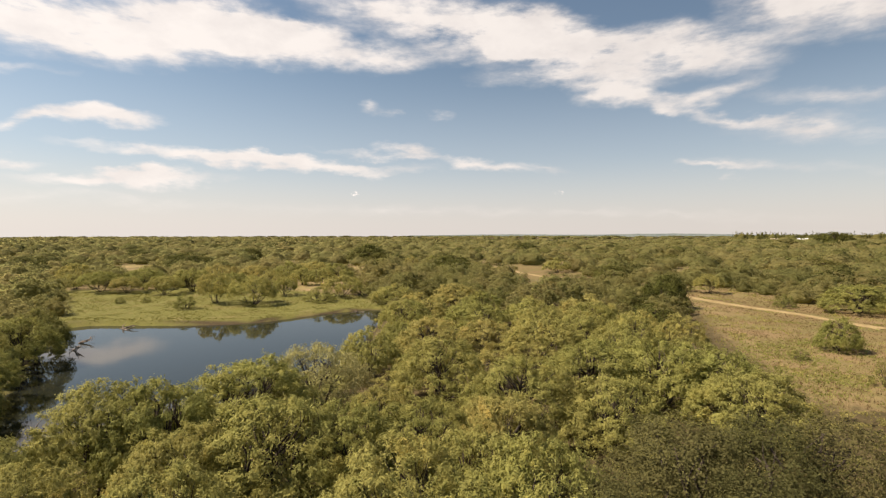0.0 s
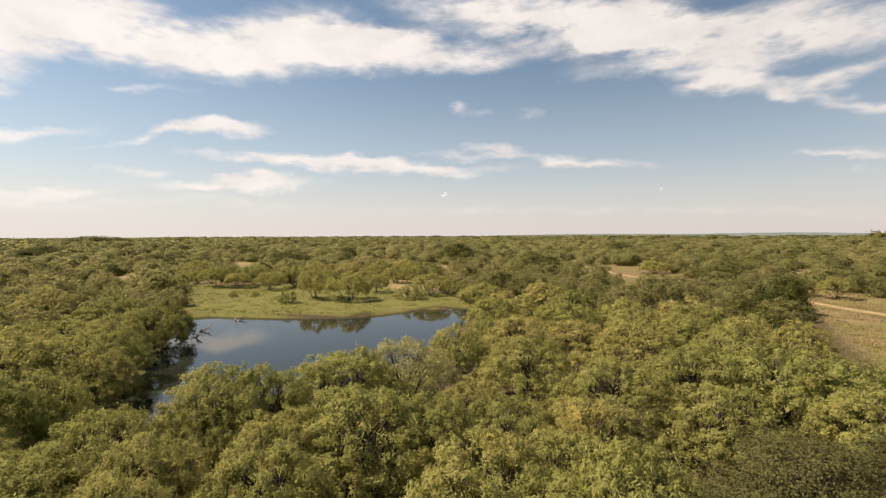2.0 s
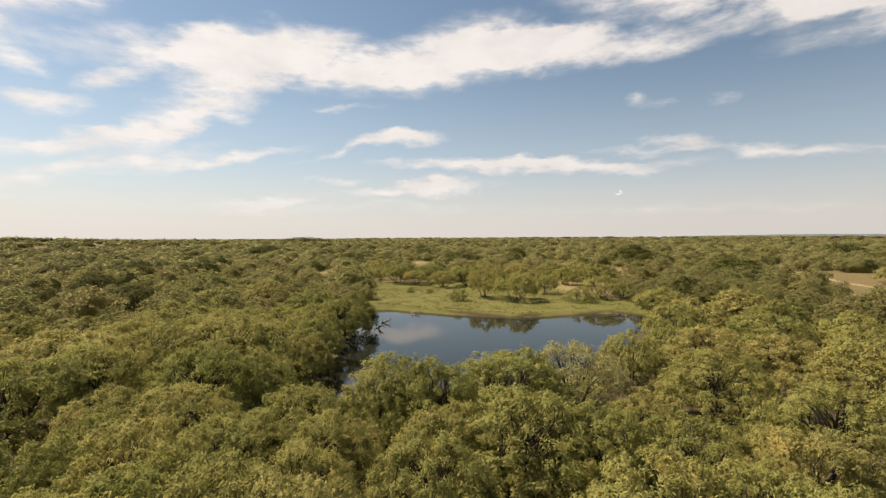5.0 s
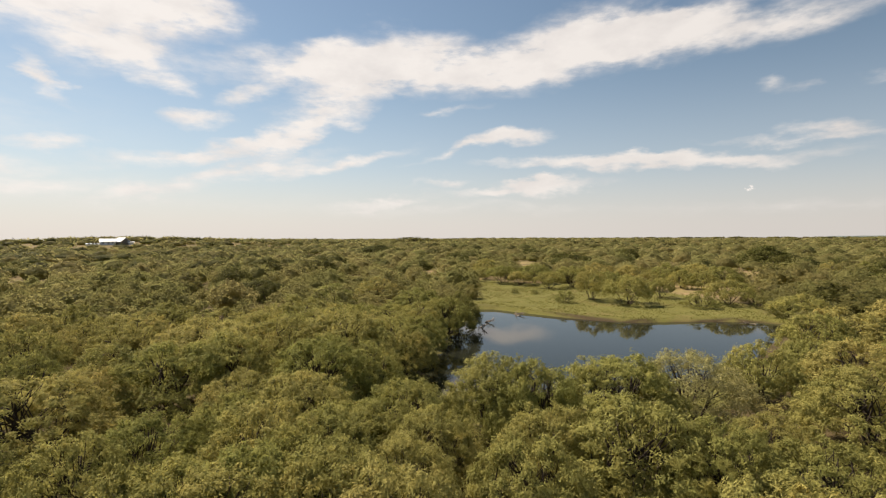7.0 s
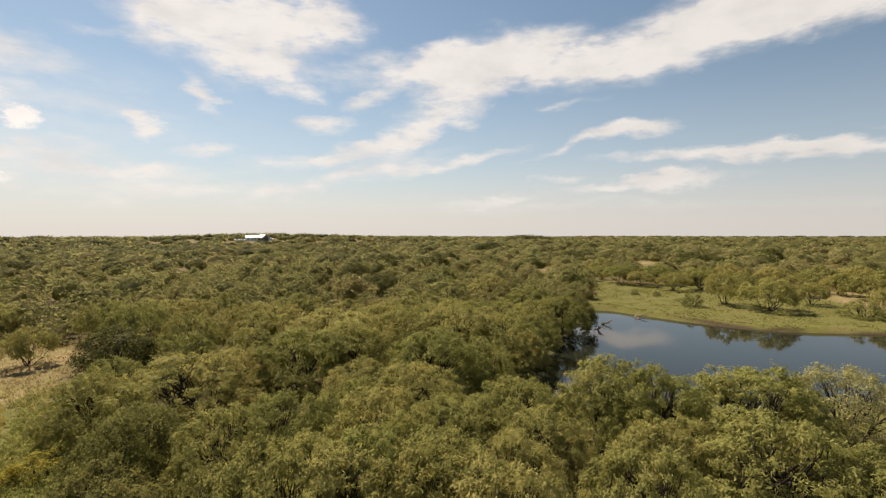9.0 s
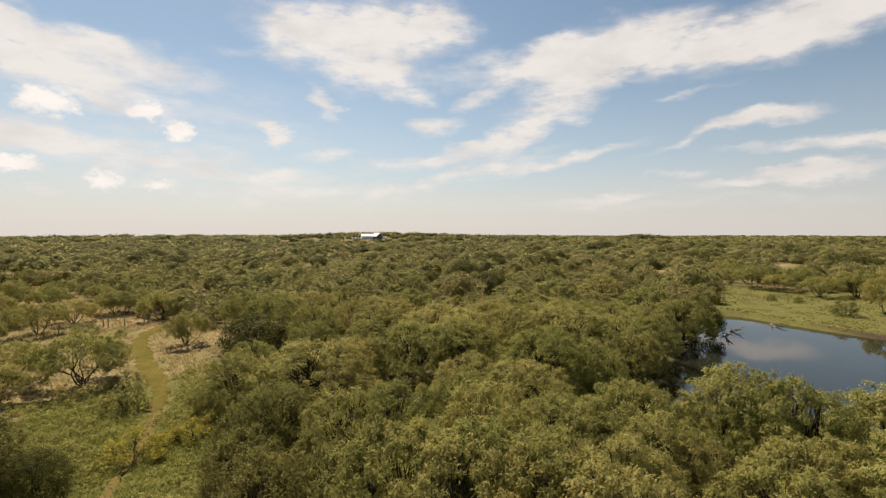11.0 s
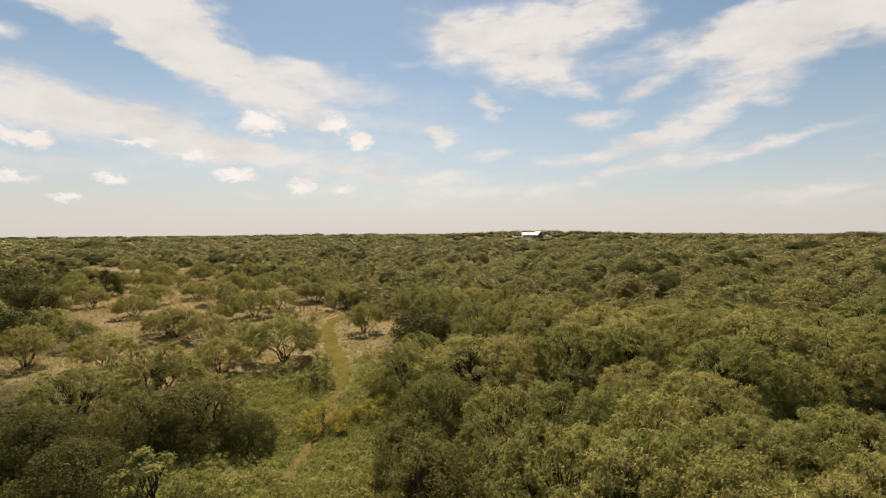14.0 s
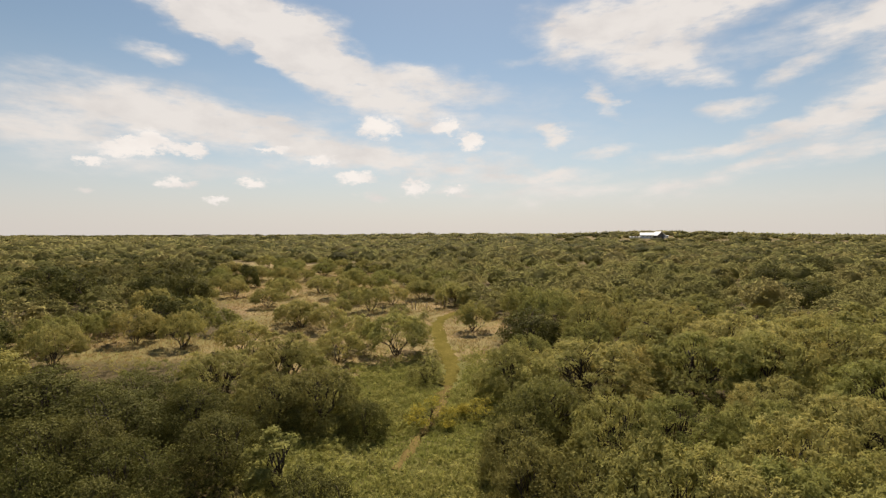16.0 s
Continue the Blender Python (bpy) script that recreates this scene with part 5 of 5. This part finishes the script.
# ---- low brush that fills the gaps under the near trees ----
def understory():
    rng = np.random.default_rng(77)
    n = 700
    r, a = 52 * np.sqrt(rng.uniform(0.06, 1, n)), np.radians(rng.uniform(-46, 145, n))
    xs, ys = -np.sin(a) * r, np.cos(a) * r
    ok = (outline(POND, xs, ys) < -1.5) & (outline(WEEDY_FRONT, xs, ys) < -0.5)
    for z in (LEFT_CLEARING, RIGHT_CLEARING, MEADOW):
        ok &= outline(z, xs, ys) < -1.5
    low_grid = Grid(9.0)
    spots = []
    for x, y, s, h in zip(xs[ok].tolist(), ys[ok].tolist(), rng.uniform(0.6, 1.0, ok.sum()).tolist(), rng.uniform(0.6, 1.0, ok.sum()).tolist()):
        if low_grid.free(x, y, 3.0 * s, 0.8):
            low_grid.put(x, y, 3.0 * s)
            spots.append((x, y, s, s * h))
    models = []
    for i in range(6):
        g = np.random.default_rng(300 + i)
        (v, t), _ = leaf_cloud(g, crown_lobes(g, 2.0, 3.2, 7, 0.1), 60, 13, 0.16, 0.17, 0.042, 0.1, plain=True, plume=0.25)
        models.append((v, t))
    scatter("understory_brush", models, spots, THICKET_LEAF, "low yellow-green brush between the mesquite trunks", "brush")


understory()


# ---- grass and weeds ----
def tufts_mesh(rng, xs, ys, blades, length, width, lean):
    n = len(xs) * blades
    base = np.repeat(np.column_stack([xs, ys, ground_height(xs, ys) - 0.02]), blades, 0)
    base[:, :2] += rng.normal(0, length * 0.35, (n, 2))
    d = rng.normal(0, lean, (n, 3)) + np.array((0, 0, 1))
    d /= np.linalg.norm(d, axis=1, keepdims=True)
    s = np.cross(d, rng.normal(0, 1, (n, 3)))
    s /= np.linalg.norm(s, axis=1, keepdims=True)
    el = length * rng.uniform(0.5, 1.3, (n, 1))
    v = np.stack([base - s * width, base + s * width, base + d * el], 1).reshape(-1, 3)
    return v, np.arange(n * 3).reshape(-1, 3)


def grass(name, zones, count, blades, length, width, lean, mat, label, seed, reach=130, without=(), gap=0.0):
    rng = np.random.default_rng(seed)
    allx, ally = [], []
    for z in zones:
        c = np.array(z)
        lo, hi = c.min(0), c.max(0)
        x, y = rng.uniform(lo[0], hi[0], count), rng.uniform(lo[1], hi[1], count)
        ok = (outline(z, x, y) > rng.uniform(-2.0, 1.5, count)) & (outline(POND, x, y) < -0.6) & (np.hypot(x, y) < reach)
        ok &= np.hypot(x, y) > 14
        for o in without:
            ok &= outline(o, x, y) < rng.uniform(-1.5, 1.5, count)
        ok &= (near_line(PATH_LINE[:8], x, y) > 0.6 + 0.6 * rng.random(count)) & (near_line(PATH_LINE[7:], x, y) > 0.5 * rng.random(count)) & (near_line(TRACK, x, y) > 1.3)
        clump = thin_places(x * 12 + seed * 31, y * 12)
        ok &= clump > gap + rng.normal(0, 0.15, count)
        allx.append(x[ok])
        ally.append(y[ok])
    v, t = tufts_mesh(rng, np.concatenate(allx), np.concatenate(ally), blades, length, width, lean)
    return tagged(new(name, mesh_of(name, v, t, mat)), label, "grass", kind="stuff")


grass("dry_grass", (LEFT_CLEARING,), 75000, 4, 0.36, 0.035, 0.8, GRASS_DRY, "dry tan grass tufts in the clearing", 31, 185, (WEEDY_FRONT,), -0.25)
grass("dry_grass", (RIGHT_CLEARING,), 36000, 4, 0.19, 0.04, 0.9, GRASS_RUSSET, "dry russet grass tufts beside the track", 32, 130, (), -0.12)
grass("green_grass", (MEADOW,), 34000, 4, 0.15, 0.045, 0.9, GRASS_GREEN, "short green grass on the pond meadow", 33, 125, (), -0.1)
grass("green_grass", (RIGHT_NEAR,), 9000, 4, 0.22, 0.035, 0.8, WEED_LEAF, "green tufts in the near end of the track clearing", 36, 80, (), -0.05)
grass("weeds", (WEEDY_FRONT,), 30000, 5, 0.24, 0.034, 1.0, WEED_LEAF, "leafy green weeds around the footpath", 34, 60, (), -0.2)
grass("green_grass", (LEFT_CLEARING, RIGHT_CLEARING), 34000, 4, 0.26, 0.04, 0.6, WEED_LEAF, "green tufts among the dry grass", 35, 180, (), 0.26)


def weed_clumps():
    """Leafy clumps that cover the ground round the footpath."""
    rng = np.random.default_rng(61)
    n = 5200
    c = np.array(WEEDY_FRONT)
    lo, hi = c.min(0) - 3, c.max(0) + 3
    xs, ys = rng.uniform(lo[0], hi[0], n), rng.uniform(lo[1], hi[1], n)
    ok = (outline(WEEDY_FRONT, xs, ys) > rng.uniform(-3.0, 1.0, n)) & (near_line(PATH_LINE[:8], xs, ys) > 1.3) & (near_line(PATH_LINE[7:], xs, ys) > 0.3 + 0.6 * rng.random(n))
    ok &= thin_places(xs * 9 + 40, ys * 9) > -0.22 + rng.normal(0, 0.1, n)
    size = rng.uniform(0.45, 1.15, n)
    spots = [(x, y, k, k * t) for x, y, k, t in zip(xs[ok].tolist(), ys[ok].tolist(), size[ok].tolist(), rng.uniform(0.6, 1.3, n)[ok].tolist())]
    models = []
    for i in range(5):
        g = np.random.default_rng(330 + i)
        (v, t), _ = leaf_cloud(g, crown_lobes(g, 0.42, 0.95, 5, 0.05), 14, 6, 0.07, 0.12, 0.03, 0.1, floor=0.02, plain=True, plume=0.1)
        models.append((v, t))
    scatter("weeds", models, spots, WEED_LEAF, "leafy green weed clumps around the footpath", "weeds")


weed_clumps()


# ---- dead wood by the water ----
def dead_branch(x, y, z, size, turn, seed, label, lift=0.5, count=6):
    rng = np.random.default_rng(seed)
    root = new("dead_branch")
    root.matrix_basis = pose(x, y, z, 0, 0, turn)
    main = bent(rng, (0, 0, -0.3), (size, 0, size * lift * 0.5), 0.08, 6)
    part("limb", mesh_of("limb", *tube(main, np.linspace(0.12, 0.04, 6), 7), DEAD_WOOD, True), root)
    for i in range(count):
        at = main[1 + i % 5]
        end = at + rng.normal(0, 1, 3) * (size * 0.3, size * 0.35, size * 0.15) + (size * 0.25, 0, size * lift * 0.35)
        end[2] = max(end[2], -0.1)
        part("branch", mesh_of("branch", *tube(bent(rng, at, end, 0.1, 5), np.linspace(0.045, 0.012, 5), 5), DEAD_WOOD, True), root)
    return tagged(root, label, "dead branch", "dead branches in the pond")


dead_branch(-42.0, 63.6, WATER_LEVEL + 0.1, 1.5, 20, 1, "pale bare branch lying in the pond shallows", 0.45, 9)
dead_branch(-40.6, 63.1, WATER_LEVEL + 0.1, 1.3, 150, 2, "pale bare branch lying in the pond shallows", 0.3, 7)
dead_branch(-41.7, 55.6, WATER_LEVEL + 0.1, 1.5, 10, 3, "grey dead branches reaching out over the water", 0.45, 12)
dead_branch(-39.5, 52.3, WATER_LEVEL + 0.1, 1.3, 330, 4, "grey dead branches reaching out over the water", 0.4, 10)
dead_branch(-12.1, 77.5, WATER_LEVEL + 0.1, 2.0, 200, 5, "pale fallen log at the far corner of the pond", 0.2, 4)
dead_branch(-25.3, 29.2, WATER_LEVEL + 0.1, 1.8, 60, 6, "pale bare branch at the head of the inlet", 0.6, 5)
FENCE = ((-71.1, -15.0), (-73.1, -11.0), (-68.1, -18.7))


# ---- old wire fence in the clearing ----
def wire_fence():
    rng = np.random.default_rng(12)
    root = new("wire_fence")
    a, b, c = (np.array(p) for p in FENCE)
    side = (b - a) / np.linalg.norm(b - a)
    spots = [c, (a + c) / 2, a, a + side * 0.5, (a + b) / 2, b, b + side * 0.5, b + side * 4.5]
    tops = []
    for i, p in enumerate(spots):
        z = float(ground_height(p[:1], p[1:])[0])
        tall = 1.25 if i in (2, 3, 5, 6) else 1.05
        lean = rng.normal(0, 0.04, 2)
        line = [(p[0], p[1], z - 0.3), (p[0] + lean[0] * 0.5, p[1] + lean[1] * 0.5, z + tall * 0.5), (p[0] + lean[0], p[1] + lean[1], z + tall)]
        part("post", mesh_of("post", *tube(line, (0.065, 0.06, 0.055), 7), DEAD_WOOD, True), root)
        tops.append(np.array((p[0], p[1], z)))
    for up in (0.35, 0.65, 0.95):
        line = [q + np.array((0.0, 0.0, up)) for q in tops]
        part("wire", mesh_of("wire", *tube(line, [0.007] * len(line), 4), BARK, True), root)
    tagged(root, "old wire fence with weathered wooden posts in dry grass", "fence")


wire_fence()


# ---- far buildings ----
def box_mesh(name, x0, y0, z0, x1, y1, z1, mat):
    v = [(x, y, z) for z in (z0, z1) for x, y in ((x0, y0), (x1, y0), (x1, y1), (x0, y1))]
    q = ((0, 3, 2, 1), (4, 5, 6, 7), (0, 1, 5, 4), (1, 2, 6, 5), (2, 3, 7, 6), (3, 0, 4, 7))
    return mesh_of(name, v, [t for a, b, c, d in q for t in ((a, b, c), (a, c, d))], mat)


def gable_roof(name, x0, y0, z0, x1, y1, z1, mat, thick=0.18):
    """A pitched roof with its ridge along x."""
    ym = (y0 + y1) / 2
    prof = ((y0, z0), (ym, z1), (y1, z0), (y1, z0 - thick), (ym, z1 - thick), (y0, z0 - thick))
    v = [(x, y, z) for x in (x0, x1) for y, z in prof]
    q = [(i, (i + 1) % 6, (i + 1) % 6 + 6, i + 6) for i in range(6)]
    q += [(0, 5, 4, 1), (1, 4, 3, 2), (6, 7, 10, 11), (7, 8, 9, 10)]
    return mesh_of(name, v, [t for a, b, c, d in q for t in ((a, b, c), (a, c, d))], mat)


def gable_wall(name, x, y0, y1, z0, z1, mat, thick=0.2):
    ym = (y0 + y1) / 2
    v = [(x + dx, y, z) for dx in (0, thick) for y, z in ((y0, z0), (y1, z0), (ym, z1))]
    return mesh_of(name, v, [(0, 1, 2), (3, 5, 4), (0, 3, 4), (0, 4, 1), (1, 4, 5), (1, 5, 2), (2, 5, 3), (2, 3, 0)], mat)


def farm_building(name, az, dist, turn, length, depth, wall_h, roof_h, roof_mat, wall_mat, label, category, group=""):
    x, y = -math.sin(radians(az)) * dist, math.cos(radians(az)) * dist
    z = float(ground_height(np.array([x]), np.array([y]))[0])
    root = new(name)
    root.matrix_basis = pose(x, y, z, 0, 0, turn)
    a, b = length / 2, depth / 2
    part("wall", box_mesh("wall", -a, -b, -0.5, a, b, wall_h, wall_mat), root)
    part("roof", gable_roof("roof", -a - 0.5, -b - 0.6, wall_h + 0.05, a + 0.5, b + 0.6, wall_h + roof_h, roof_mat), root)
    for s in (-1, 1):
        part("gable", gable_wall("gable", s * (a - 0.2) - 0.1, -b, b, wall_h, wall_h + roof_h - 0.35, wall_mat), root)
    for s in (-0.55, 0.1, 0.6):
        part("window", box_mesh("window", s * a - 0.7, -b - 0.04, 1.0, s * a + 0.7, -b + 0.05, 2.2, GREY_WALL), root)
    return tagged(root, label, category, group)


farm_building("farm_house", 76.1, 520, 76, 11.5, 8, 2.8, 2.6, WHITE_METAL, WHITE_METAL, "long farmhouse with a bright white metal roof", "house", "ranch buildings on the rise")
farm_building("barn", 74.95, 522, 20, 9, 8, 2.2, 3.9, WHITE_METAL, GREY_WALL, "gabled barn with white metal roof and dark wall", "barn", "ranch buildings on the rise")
farm_building("shed", 77.3, 514, 77, 9, 3.5, 1.5, 0.4, WHITE_METAL, WHITE_METAL, "low white metal shed beside the farmhouse", "shed", "ranch buildings on the rise")
farm_building("shed", 74.2, 520, 75.5, 4, 3, 1.8, 0.6, WHITE_METAL, WHITE_METAL, "small white metal shed beside the barn", "shed", "ranch buildings on the rise")
farm_building("farm_house", -36.10, 640, -36, 9, 6, 2.4, 1.3, WHITE_METAL, WHITE_METAL, "distant low white farmhouse among dark trees", "house", "far farm buildings")
farm_building("shed", -33.90, 650, -33, 6, 5, 2.6, 1.2, TAN_WALL, TAN_WALL, "distant tan farm shed half behind brush", "shed", "far farm buildings")


def hill_ridge():
    """Low hills on the far horizon, aerial haze painted in as blue-grey."""
    rng = np.random.default_rng(9)
    az = np.radians(np.linspace(-50, 4, 90))
    top = 7 + 17 * np.clip(np.sin(np.linspace(0.1, 3.0, 90)), 0, 1) * (0.75 + 0.25 * np.sin(np.linspace(0, 17, 90))) + rng.normal(0, 0.7, 90)
    rows = [np.column_stack([-np.sin(az) * r, np.cos(az) * r, h]) for r, h in ((4250, np.full(90, -40.0)), (4400, top - 12), (4600, np.full(90, -40.0)))]
    v = np.concatenate(rows)
    k = np.arange(270).reshape(3, 90)
    q = np.stack([k[:-1, :-1], k[:-1, 1:], k[1:, 1:], k[1:, :-1]], -1).reshape(-1, 4)
    me = mesh_of("backdrop", v, np.concatenate([q[:, (0, 2, 1)], q[:, (0, 3, 2)]]), FAR_HILL, True)
    tagged(new("backdrop", me), "low wooded hills on the far horizon, haze in their blue-grey", "hills", kind="structure")


hill_ridge()
